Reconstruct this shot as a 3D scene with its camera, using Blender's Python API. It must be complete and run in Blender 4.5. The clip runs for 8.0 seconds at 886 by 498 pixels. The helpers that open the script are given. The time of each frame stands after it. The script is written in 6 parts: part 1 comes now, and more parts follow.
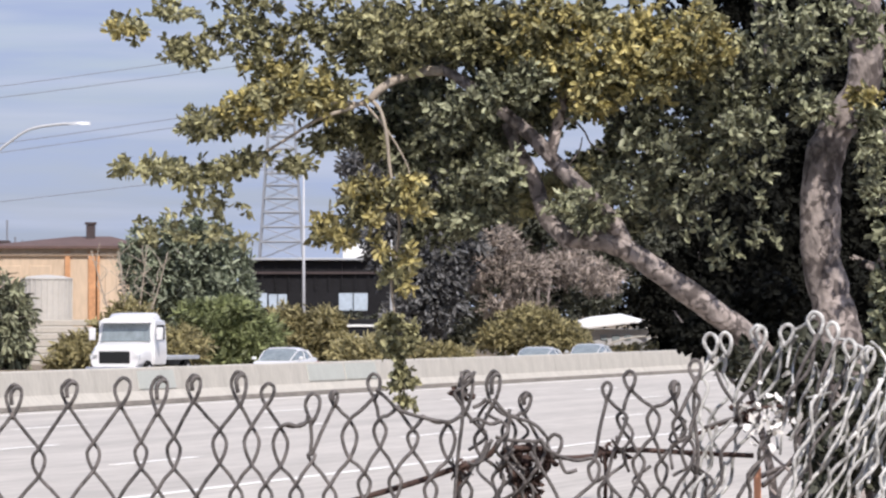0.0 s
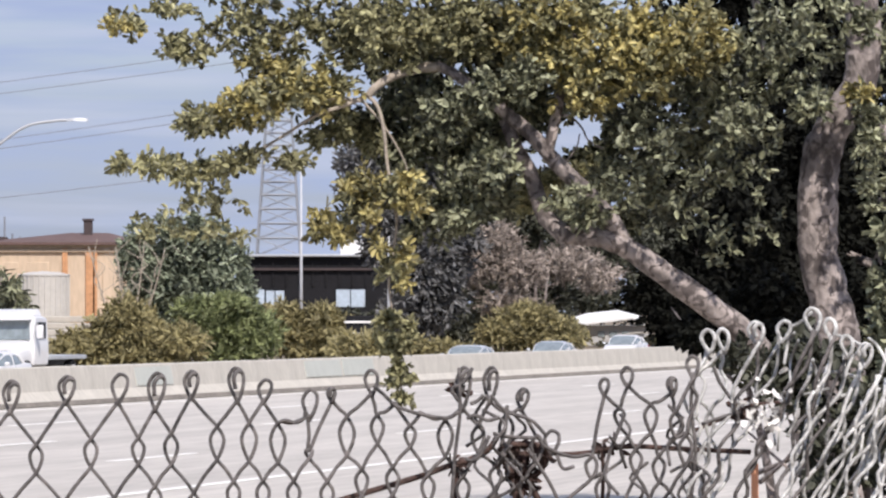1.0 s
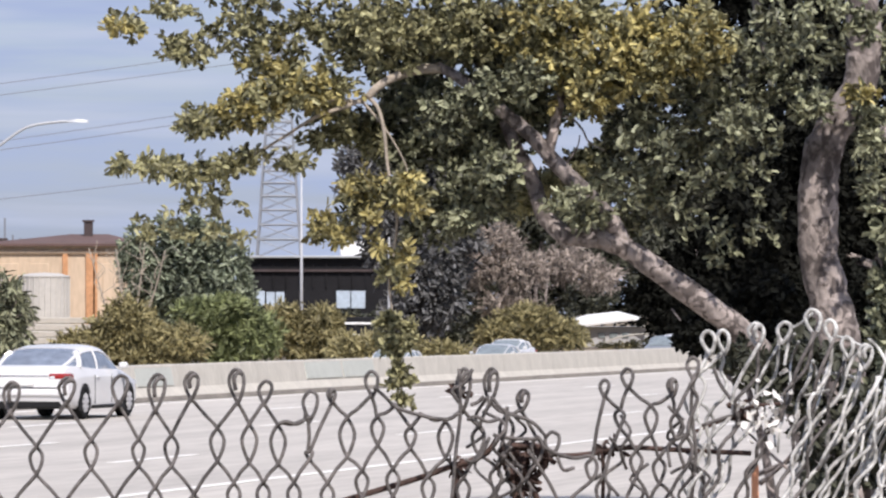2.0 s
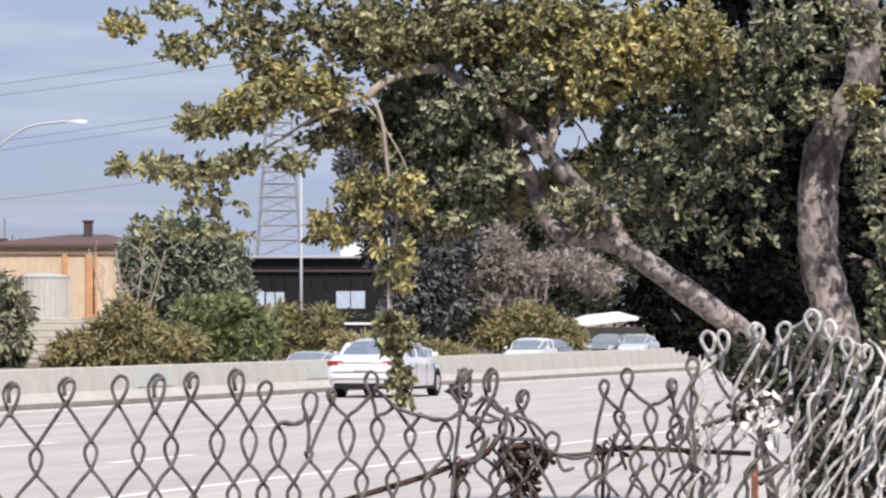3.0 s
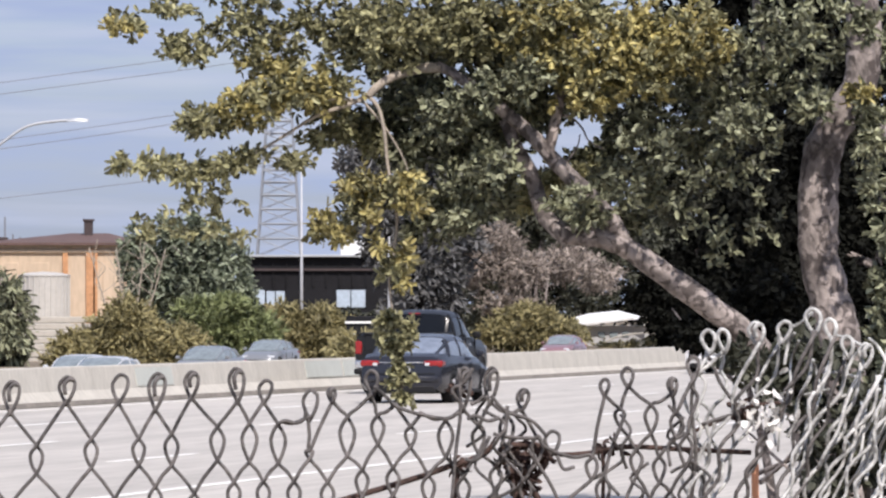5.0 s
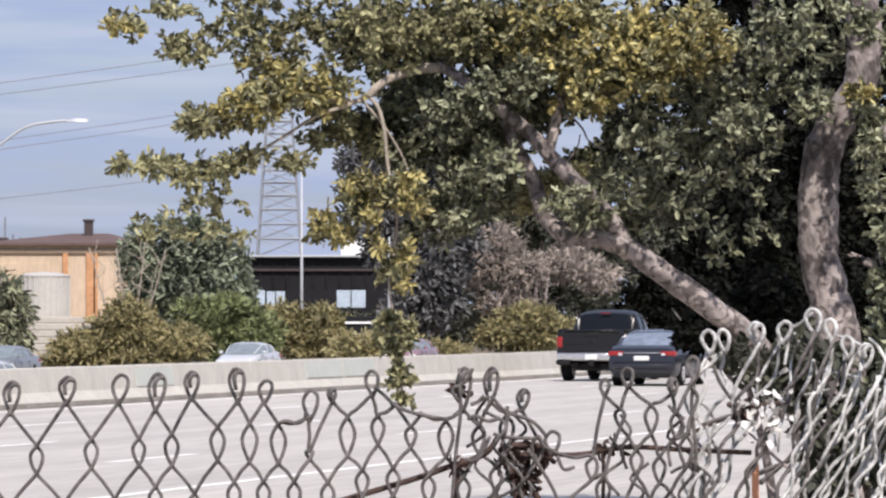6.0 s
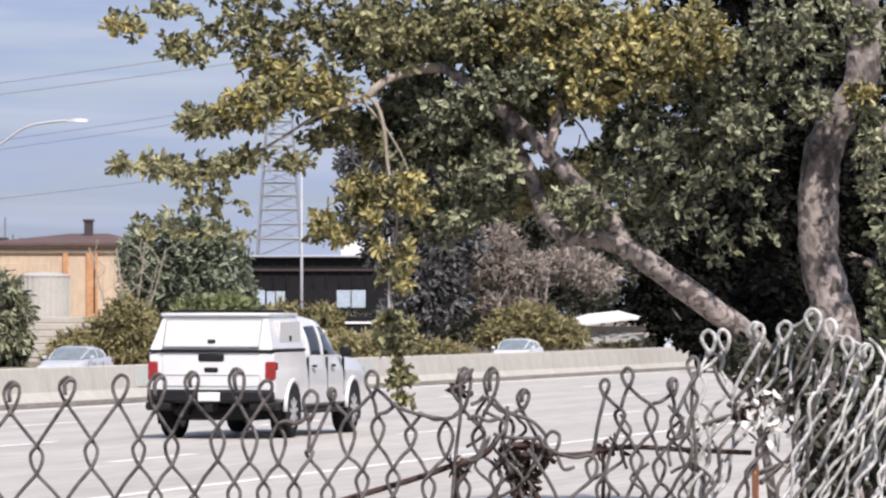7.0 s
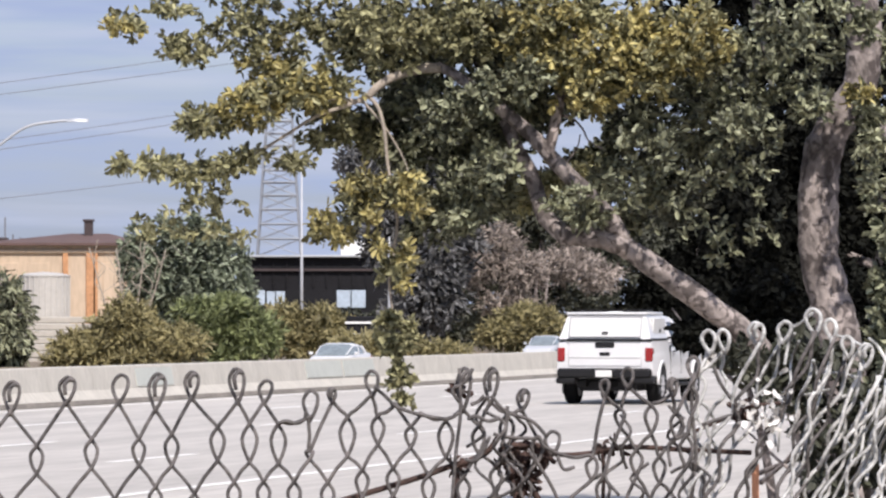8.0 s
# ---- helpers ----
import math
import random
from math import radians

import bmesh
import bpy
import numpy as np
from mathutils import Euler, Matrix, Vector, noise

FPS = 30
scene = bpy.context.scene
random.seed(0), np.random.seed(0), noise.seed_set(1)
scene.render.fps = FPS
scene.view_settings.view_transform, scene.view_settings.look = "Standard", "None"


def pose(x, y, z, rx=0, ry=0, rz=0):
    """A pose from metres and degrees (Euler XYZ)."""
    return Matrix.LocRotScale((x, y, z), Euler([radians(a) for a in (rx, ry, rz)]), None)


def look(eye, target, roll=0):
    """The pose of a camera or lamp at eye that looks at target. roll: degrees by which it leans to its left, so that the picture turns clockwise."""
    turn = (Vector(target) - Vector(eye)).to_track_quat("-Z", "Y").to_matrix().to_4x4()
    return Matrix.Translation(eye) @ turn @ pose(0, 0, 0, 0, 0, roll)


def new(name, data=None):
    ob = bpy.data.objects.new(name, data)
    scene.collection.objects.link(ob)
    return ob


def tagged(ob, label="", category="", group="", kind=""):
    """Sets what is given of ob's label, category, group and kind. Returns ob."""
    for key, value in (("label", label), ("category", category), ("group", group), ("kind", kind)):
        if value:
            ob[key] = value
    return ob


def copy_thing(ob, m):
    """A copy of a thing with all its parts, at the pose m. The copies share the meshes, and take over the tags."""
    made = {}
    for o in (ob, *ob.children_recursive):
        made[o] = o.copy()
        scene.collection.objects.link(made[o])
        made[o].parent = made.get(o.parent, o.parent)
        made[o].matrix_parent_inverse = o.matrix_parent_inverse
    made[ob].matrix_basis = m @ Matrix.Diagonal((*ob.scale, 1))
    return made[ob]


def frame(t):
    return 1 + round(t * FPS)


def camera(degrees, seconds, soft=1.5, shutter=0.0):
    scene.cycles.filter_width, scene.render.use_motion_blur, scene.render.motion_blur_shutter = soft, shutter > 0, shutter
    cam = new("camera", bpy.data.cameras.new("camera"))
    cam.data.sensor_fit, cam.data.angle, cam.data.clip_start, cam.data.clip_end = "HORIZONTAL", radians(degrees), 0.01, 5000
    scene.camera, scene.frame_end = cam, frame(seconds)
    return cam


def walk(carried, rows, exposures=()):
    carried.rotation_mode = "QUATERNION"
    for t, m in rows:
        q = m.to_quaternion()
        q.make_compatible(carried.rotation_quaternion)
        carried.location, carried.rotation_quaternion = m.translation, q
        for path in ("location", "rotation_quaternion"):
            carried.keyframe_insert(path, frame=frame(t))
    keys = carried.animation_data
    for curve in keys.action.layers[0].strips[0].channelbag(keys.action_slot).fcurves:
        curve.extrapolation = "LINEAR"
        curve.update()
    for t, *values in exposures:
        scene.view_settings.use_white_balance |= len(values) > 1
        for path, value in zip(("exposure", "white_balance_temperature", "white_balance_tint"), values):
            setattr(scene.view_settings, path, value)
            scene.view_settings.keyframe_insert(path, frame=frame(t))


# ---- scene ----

# ---- camera ----
EYE = 1.9
cam = camera(10.0, 8.0, soft=2.4)


def sight(dx, dy):
    """The camera's pose with a small swing of the wrist, in thousandths of the view."""
    return look((0, 0, EYE), (-dx / 8.961, 1000, EYE + (108 + dy) / 8.961))


walk(cam, [(0.0, sight(4.6, 5.2)), (0.25, sight(2.0, 2.6)), (0.5, sight(0, 0.6)), (1.0, sight(0, -1.2)), (1.5, sight(0.6, 0)),
           (3.0, sight(0, 1.6)), (3.5, sight(0, -0.4)), (4.0, sight(-1.0, -0.6)), (4.5, sight(0, -0.6)),
           (6.0, sight(0.9, 0)), (8.0, sight(0.9, 0))],
     exposures=[(0.0, 0.54, 6500, 16), (8.0, 0.54, 6500, 16)])

# ---- light ----
SUN_UP, SUN_TURN = 49, 164     # height of the sun; clockwise from straight ahead
world = bpy.data.worlds.new("sky")
scene.world = world
world.use_nodes = True


def world_sky():
    nt = world.node_tree
    nt.nodes.clear()
    out = nt.nodes.new("ShaderNodeOutputWorld")
    bg = nt.nodes.new("ShaderNodeBackground")
    sky = nt.nodes.new("ShaderNodeTexSky")
    sky.sky_type, sky.sun_disc = "NISHITA", False
    sky.sun_elevation, sky.sun_rotation = radians(SUN_UP), radians(SUN_TURN)
    sky.air_density, sky.dust_density, sky.ozone_density = 1.0, 1.6, 2.2
    # thin veil of high cloud, drawn out along the horizon
    tc = nt.nodes.new("ShaderNodeTexCoord")
    mp = nt.nodes.new("ShaderNodeMapping")
    mp.inputs["Scale"].default_value = (14, 14, 120)
    mp.inputs["Rotation"].default_value = (0, radians(-4), 0)
    nz = nt.nodes.new("ShaderNodeTexNoise")
    nz.inputs["Scale"].default_value, nz.inputs["Detail"].default_value = 1.6, 5
    ramp = nt.nodes.new("ShaderNodeMapRange")
    ramp.inputs["From Min"].default_value, ramp.inputs["From Max"].default_value = 0.35, 0.75
    ramp.inputs["To Min"].default_value, ramp.inputs["To Max"].default_value = 0.60, 1.05
    mix = nt.nodes.new("ShaderNodeMix")
    mix.data_type = "RGBA"
    mix.inputs["B"].default_value = SKY_VEIL
    nt.links.new(tc.outputs["Generated"], mp.inputs["Vector"])
    nt.links.new(mp.outputs["Vector"], nz.inputs["Vector"])
    nt.links.new(nz.outputs["Fac"], ramp.inputs["Value"])
    nt.links.new(ramp.outputs["Result"], mix.inputs["Factor"])
    nt.links.new(sky.outputs["Color"], mix.inputs["A"])
    # brighter streaks of cirrus
    mp2 = nt.nodes.new("ShaderNodeMapping")
    mp2.inputs["Scale"].default_value = (9, 9, 150)
    mp2.inputs["Rotation"].default_value = (0, radians(5), 0)
    nz2 = nt.nodes.new("ShaderNodeTexNoise")
    nz2.inputs["Scale"].default_value, nz2.inputs["Detail"].default_value = 1.0, 6
    ramp2 = nt.nodes.new("ShaderNodeMapRange")
    ramp2.inputs["From Min"].default_value, ramp2.inputs["From Max"].default_value = 0.46, 0.72
    ramp2.inputs["To Min"].default_value, ramp2.inputs["To Max"].default_value = 0.0, 0.75
    mix2 = nt.nodes.new("ShaderNodeMix")
    mix2.data_type = "RGBA"
    mix2.inputs["B"].default_value = (4.0, 4.45, 5.4, 1)
    nt.links.new(tc.outputs["Generated"], mp2.inputs["Vector"])
    nt.links.new(mp2.outputs["Vector"], nz2.inputs["Vector"])
    nt.links.new(nz2.outputs["Fac"], ramp2.inputs["Value"])
    nt.links.new(ramp2.outputs["Result"], mix2.inputs["Factor"])
    nt.links.new(mix.outputs["Result"], mix2.inputs["A"])
    nt.links.new(mix2.outputs["Result"], bg.inputs["Color"])
    bg.inputs["Strength"].default_value = SKY_POWER
    nt.links.new(bg.outputs["Background"], out.inputs["Surface"])


SKY_VEIL = (2.75, 3.42, 4.9, 1)
SKY_POWER = 0.10
world_sky()
sun = new("sun", bpy.data.lights.new("sun", "SUN"))
sun.data.energy, sun.data.angle, sun.data.color = 3.5, radians(1.0), (1.0, 0.95, 0.87)
_a, _e = radians(SUN_TURN), radians(SUN_UP)
sun.matrix_world = look((0, 0, 0), (-math.sin(_a) * math.cos(_e), -math.cos(_a) * math.cos(_e), -math.sin(_e)))

# ---- materials ----


def mat(name, color, rough=0.7, metal=0.0, var=0.15, scale=6.0, fine=60.0, bump=0.0, island=0.0, obj=0.0,
        tint=None, coat=0.0, spec=0.5, stretch=(1, 1, 1), trans=0.0, power=1.0):
    """A surface with stains at one scale, grain at another, relief, and a change from piece to piece."""
    m = bpy.data.materials.new(name)
    m.use_nodes = True
    nt = m.node_tree
    bsdf = nt.nodes["Principled BSDF"]
    tc = nt.nodes.new("ShaderNodeTexCoord")
    mp = nt.nodes.new("ShaderNodeMapping")
    mp.inputs["Scale"].default_value = stretch
    nt.links.new(tc.outputs["Object"], mp.inputs["Vector"])
    n1 = nt.nodes.new("ShaderNodeTexNoise")
    n1.inputs["Scale"].default_value, n1.inputs["Detail"].default_value = scale, 4
    n2 = nt.nodes.new("ShaderNodeTexNoise")
    n2.inputs["Scale"].default_value, n2.inputs["Detail"].default_value = fine, 3
    for n in (n1, n2):
        nt.links.new(mp.outputs["Vector"], n.inputs["Vector"])
    add = nt.nodes.new("ShaderNodeMath")
    add.operation = "ADD"
    nt.links.new(n1.outputs["Fac"], add.inputs[0])
    nt.links.new(n2.outputs["Fac"], add.inputs[1])
    value = add.outputs[0]                       # about 1 on average
    if island:
        ge = nt.nodes.new("ShaderNodeNewGeometry")
        ma = nt.nodes.new("ShaderNodeMath")
        ma.operation = "MULTIPLY_ADD"
        ma.inputs[1].default_value = island
        nt.links.new(ge.outputs["Random Per Island"], ma.inputs[0])
        nt.links.new(value, ma.inputs[2])
        value = ma.outputs[0]
    if obj:
        oi = nt.nodes.new("ShaderNodeObjectInfo")
        mo = nt.nodes.new("ShaderNodeMath")
        mo.operation = "MULTIPLY_ADD"
        mo.inputs[1].default_value = obj
        nt.links.new(oi.outputs["Random"], mo.inputs[0])
        nt.links.new(value, mo.inputs[2])
        value = mo.outputs[0]
    mr = nt.nodes.new("ShaderNodeMapRange")
    mr.inputs["From Min"].default_value, mr.inputs["From Max"].default_value = 0.7, 1.3 + island + obj
    nt.links.new(value, mr.inputs["Value"])
    share = mr.outputs["Result"]
    if power != 1.0:
        pw = nt.nodes.new("ShaderNodeMath")
        pw.operation = "POWER"
        pw.inputs[1].default_value = power
        nt.links.new(share, pw.inputs[0])
        share = pw.outputs[0]
    mix = nt.nodes.new("ShaderNodeMix")
    mix.data_type = "RGBA"
    c = Vector(color)
    hi = Vector(tint) if tint else c * (1 + var)
    lo = c * (1 - var)
    mix.inputs["A"].default_value = (*lo, 1)
    mix.inputs["B"].default_value = (*[min(v, 0.95) for v in hi], 1)
    nt.links.new(share, mix.inputs["Factor"])
    nt.links.new(mix.outputs["Result"], bsdf.inputs["Base Color"])
    bsdf.inputs["Roughness"].default_value, bsdf.inputs["Metallic"].default_value = rough, metal
    bsdf.inputs["Coat Weight"].default_value = coat
    bsdf.inputs["Coat Roughness"].default_value = 0.06
    bsdf.inputs["Specular IOR Level"].default_value = spec
    if bump:
        bp = nt.nodes.new("ShaderNodeBump")
        bp.inputs["Strength"].default_value, bp.inputs["Distance"].default_value = bump, 0.02
        nt.links.new(add.outputs[0], bp.inputs["Height"])
        nt.links.new(bp.outputs["Normal"], bsdf.inputs["Normal"])
    if trans:
        tr = nt.nodes.new("ShaderNodeBsdfTranslucent")
        nt.links.new(mix.outputs["Result"], tr.inputs["Color"])
        sh = nt.nodes.new("ShaderNodeMixShader")
        sh.inputs["Fac"].default_value = trans
        out = nt.nodes["Material Output"]
        nt.links.new(bsdf.outputs["BSDF"], sh.inputs[1])
        nt.links.new(tr.outputs["BSDF"], sh.inputs[2])
        nt.links.new(sh.outputs["Shader"], out.inputs["Surface"])
    return m


M = {}
M["concrete_road"] = mat("concrete road", (0.445, 0.418, 0.378), 0.85, var=0.2, scale=1.1, fine=9, bump=0.1, stretch=(1, 0.06, 1))
M["line_paint"] = mat("worn line paint", (0.78, 0.77, 0.73), 0.7, var=0.14, scale=2, fine=20)
M["barrier"] = mat("barrier concrete", (0.5, 0.475, 0.42), 0.85, var=0.14, scale=0.7, fine=8, bump=0.2, stretch=(1, 1, 0.4))
M["barrier_dirt"] = mat("dirty barrier foot", (0.2, 0.18, 0.155), 0.9, var=0.3, scale=1.2, fine=9)
M["patch"] = mat("painted-over patch", (0.47, 0.49, 0.45), 0.8, var=0.08, scale=2, fine=20)
M["earth"] = mat("dry earth", (0.2, 0.16, 0.11), 0.95, var=0.3, scale=0.6, fine=7, bump=0.4)
M["dust"] = mat("leaf litter", (0.13, 0.11, 0.08), 0.95, var=0.4, scale=3, fine=30, bump=0.4)
M["bark"] = mat("grey bark", (0.165, 0.14, 0.13), 0.9, var=0.65, scale=4.5, fine=22, bump=0.9, tint=(0.46, 0.4, 0.37), stretch=(1, 1, 0.6))
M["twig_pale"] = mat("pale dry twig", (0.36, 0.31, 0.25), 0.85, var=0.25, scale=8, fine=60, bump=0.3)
M["twig_dark"] = mat("dark twig", (0.085, 0.068, 0.055), 0.9, var=0.3, scale=8, fine=60)
# yellow-olive leaf, brightened in colour for the sunlight on its sprigs
M["leaf_gold"] = mat("yellow olive leaf with sun in colour", (0.13, 0.12, 0.05), 0.5, var=0.8, scale=1.2, fine=10, island=1.5, tint=(0.67, 0.58, 0.235), trans=0.14, power=1.05, spec=0.3)
M["leaf_mid"] = mat("olive leaf", (0.06, 0.063, 0.032), 0.5, var=0.85, scale=1.2, fine=10, island=1.5, tint=(0.54, 0.52, 0.28), trans=0.12, power=1.2, spec=0.3)
M["leaf_green"] = mat("grey green leaf", (0.036, 0.042, 0.026), 0.5, var=0.85, scale=1.2, fine=10, island=1.6, tint=(0.47, 0.49, 0.31), trans=0.1, power=1.5, spec=0.3)
M["leaf_dark"] = mat("dark evergreen and shaded inner leaf", (0.03, 0.036, 0.024), 0.6, var=0.6, scale=1.0, fine=8, island=0.9, tint=(0.1, 0.105, 0.07), trans=0.15)
# near-black base colour: the deep shade of the hedge is painted into it
M["leaf_shade"] = mat("hedge leaf with shade in colour", (0.0045, 0.005, 0.0042), 0.8, var=0.5, scale=1.0, fine=8, island=0.8, tint=(0.014, 0.015, 0.011), spec=0.12)
M["leaf_olive"] = mat("olive shrub leaf", (0.13, 0.12, 0.05), 0.6, var=0.75, scale=0.5, fine=4, island=1.0, tint=(0.58, 0.51, 0.25), trans=0.25, power=1.15)
M["leaf_fresh"] = mat("green shrub leaf", (0.075, 0.105, 0.04), 0.55, var=0.7, scale=0.5, fine=4, island=1.0, tint=(0.38, 0.43, 0.19), trans=0.25, power=1.15)
M["leaf_blue"] = mat("blue green conifer", (0.07, 0.09, 0.06), 0.6, var=0.8, scale=0.5, fine=4, island=1.0, tint=(0.46, 0.52, 0.36), trans=0.2, power=1.3)
M["leaf_dry"] = mat("dry grey twiggery", (0.18, 0.15, 0.13), 0.85, var=0.7, scale=0.8, fine=6, island=0.8, tint=(0.62, 0.53, 0.46), power=1.3)
M["leaf_grey"] = mat("dusty grey-green leaf", (0.045, 0.047, 0.045), 0.7, var=0.7, scale=0.8, fine=6, island=0.9, tint=(0.26, 0.26, 0.26), power=1.4)
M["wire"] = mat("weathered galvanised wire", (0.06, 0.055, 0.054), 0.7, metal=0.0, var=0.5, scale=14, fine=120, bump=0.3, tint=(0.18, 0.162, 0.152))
M["wire_pale"] = mat("pale galvanised wire", (0.42, 0.415, 0.39), 0.6, metal=0.0, var=0.6, scale=12, fine=90, bump=0.3, tint=(0.78, 0.78, 0.75))
M["rust"] = mat("dead brown vine", (0.07, 0.042, 0.034), 0.9, var=0.5, scale=20, fine=90, bump=0.4)
M["blossom"] = mat("white scrap", (0.8, 0.79, 0.76), 0.7, var=0.1, scale=20, fine=90)
M["orange"] = mat("orange stake paint", (0.78, 0.36, 0.2), 0.6, var=0.2, scale=10, fine=60)
M["glass"] = mat("dark car glass", (0.005, 0.006, 0.008), 0.12, var=0.1, scale=1, fine=4, spec=0.35)
M["glass_pale"] = mat("windscreen glass", (0.19, 0.225, 0.235), 0.05, var=0.25, scale=1.5, fine=5, spec=1.0)
M["rubber"] = mat("tyre rubber", (0.009, 0.009, 0.0095), 0.9, var=0.2, scale=8, fine=60, spec=0.2)
M["trim"] = mat("black plastic trim", (0.009, 0.009, 0.010), 0.6, var=0.2, scale=6, fine=50, spec=0.3)
M["spoke"] = mat("pale alloy spoke", (0.5, 0.5, 0.51), 0.4, metal=0.2, var=0.1, scale=6, fine=50)
M["rim"] = mat("alloy rim", (0.36, 0.36, 0.37), 0.45, metal=0.1, var=0.1, scale=6, fine=50)
M["chrome"] = mat("chrome bumper", (0.62, 0.62, 0.63), 0.25, metal=0.85, var=0.08, scale=6, fine=50)
M["tail_red"] = mat("red lamp lens", (0.27, 0.012, 0.012), 0.2, var=0.2, scale=9, fine=60, coat=0.4)
M["head_clear"] = mat("clear lamp lens", (0.6, 0.62, 0.64), 0.15, var=0.15, scale=9, fine=60, coat=0.6)
M["plate"] = mat("number plate", (0.7, 0.7, 0.68), 0.5, var=0.05, scale=9, fine=60)
M["paint_white"] = mat("white car paint", (0.68, 0.68, 0.68), 0.3, var=0.05, scale=2, fine=30, coat=0.4)
M["panel_white"] = mat("dusty white panel", (0.56, 0.56, 0.55), 0.5, var=0.06, scale=3, fine=30)
M["paint_silver"] = mat("silver car paint", (0.56, 0.57, 0.58), 0.35, metal=0.15, var=0.05, scale=2, fine=60, coat=0.6)
M["paint_grey"] = mat("grey car paint", (0.23, 0.24, 0.25), 0.35, metal=0.3, var=0.05, scale=2, fine=60, coat=0.6)
M["paint_blue"] = mat("dark blue grey car paint", (0.020, 0.022, 0.031), 0.2, metal=0.0, var=0.06, scale=2, fine=60, coat=0.0, spec=0.5)
M["paint_black"] = mat("black car paint", (0.006, 0.0064, 0.0075), 0.34, var=0.1, scale=2, fine=60, coat=0.0, spec=0.45)
# blue-grey base colour paints the sky's reflection into the near saloons' glass
M["glass_sky"] = mat("car glass with sky in colour", (0.17, 0.2, 0.25), 0.05, var=0.3, scale=1, fine=4, spec=0.9)
M["paint_maroon"] = mat("maroon car paint", (0.27, 0.15, 0.16), 0.3, metal=0.2, var=0.08, scale=2, fine=60, coat=0.7)
M["stucco"] = mat("tan stucco", (0.55, 0.43, 0.31), 0.9, var=0.14, scale=0.5, fine=6, bump=0.1, stretch=(1, 1, 0.3))
M["rust_stripe"] = mat("orange rust streak", (0.5, 0.26, 0.13), 0.9, var=0.25, scale=1, fine=6)
M["roof_tile"] = mat("brown red roofing", (0.12, 0.075, 0.065), 0.85, var=0.2, scale=1, fine=8)
M["brick_dark"] = mat("dark flue brick", (0.06, 0.045, 0.045), 0.9, var=0.2, scale=2, fine=9)
M["tank"] = mat("pale tank steel", (0.5, 0.48, 0.44), 0.6, var=0.08, scale=0.7, fine=6)
M["slab"] = mat("pale concrete slab", (0.43, 0.4, 0.35), 0.85, var=0.1, scale=0.8, fine=7)
M["dark_clad"] = mat("charcoal cladding", (0.012, 0.012, 0.014), 0.8, var=0.25, scale=0.6, fine=5, spec=0.2)
M["white_roof"] = mat("white roofing", (0.75, 0.75, 0.73), 0.7, var=0.06, scale=0.7, fine=6)
M["grey_wall"] = mat("grey siding", (0.42, 0.42, 0.42), 0.8, var=0.12, scale=0.7, fine=6)
# reflected sky is put into the base colour of these panes
M["window_far"] = mat("pale pane with sky in colour", (0.42, 0.5, 0.58), 0.1, var=0.15, scale=0.8, fine=4, spec=1.0)
M["steel"] = mat("galvanised steel", (0.42, 0.44, 0.46), 0.5, metal=0.2, var=0.1, scale=1, fine=9)
M["pole_paint"] = mat("pale grey pole", (0.46, 0.475, 0.5), 0.6, var=0.1, scale=1, fine=9)
M["lattice"] = mat("grey lattice steel", (0.25, 0.27, 0.3), 0.6, metal=0.2, var=0.1, scale=0.5, fine=5)
M["cable"] = mat("power cable", (0.2, 0.215, 0.25), 0.6, var=0.1, scale=0.5, fine=5)



def bark_plates(m, scale, dark):
    """Dark flaking patches with hard edges over the bark."""
    nt = m.node_tree
    bsdf = nt.nodes["Principled BSDF"]
    old = bsdf.inputs["Base Color"].links[0].from_socket
    tc = nt.nodes.new("ShaderNodeTexCoord")
    nz = nt.nodes.new("ShaderNodeTexNoise")
    nz.inputs["Scale"].default_value, nz.inputs["Detail"].default_value = scale, 6
    nz.inputs["Distortion"].default_value = 1.2
    nt.links.new(tc.outputs["Object"], nz.inputs["Vector"])
    mr = nt.nodes.new("ShaderNodeMapRange")
    mr.inputs["From Min"].default_value, mr.inputs["From Max"].default_value = 0.50, 0.56
    mr.inputs["To Max"].default_value = 0.85
    nt.links.new(nz.outputs["Fac"], mr.inputs["Value"])
    mix = nt.nodes.new("ShaderNodeMix")
    mix.data_type = "RGBA"
    mix.inputs["B"].default_value = (*dark, 1)
    nt.links.new(mr.outputs["Result"], mix.inputs["Factor"])
    nt.links.new(old, mix.inputs["A"])
    nt.links.new(mix.outputs["Result"], bsdf.inputs["Base Color"])


bark_plates(M["bark"], 13.0, (0.07, 0.057, 0.053))
# ---- mesh helpers ----


def part(name, bm, material, parent=None, label="", smooth=False):
    me = bpy.data.meshes.new(name)
    bm.to_mesh(me)
    bm.free()
    me.polygons.foreach_set("use_smooth", [True] * len(me.polygons))
    if not smooth:
        me.set_sharp_from_angle(angle=radians(38))
    me.materials.append(M[material])
    ob = new(name, me)
    ob.parent = parent
    if label:
        tagged(ob, label)
    return ob


def shared(name, me, parent, m):
    ob = new(name, me)
    ob.parent = parent
    ob.matrix_basis = m
    return ob


def raw(name, verts, faces, material, parent=None, label="", smooth=False):
    me = bpy.data.meshes.new(name)
    me.from_pydata(verts, [], faces)
    if smooth:
        me.polygons.foreach_set("use_smooth", [True] * len(me.polygons))
    me.materials.append(M[material])
    me.update()
    ob = new(name, me)
    ob.parent = parent
    if label:
        tagged(ob, label)
    return ob


def thing(name, label, category, m=Matrix(), group="", kind=""):
    ob = new(name)
    ob.empty_display_size = 0.3
    ob.matrix_basis = m
    return tagged(ob, label, category, group, kind)


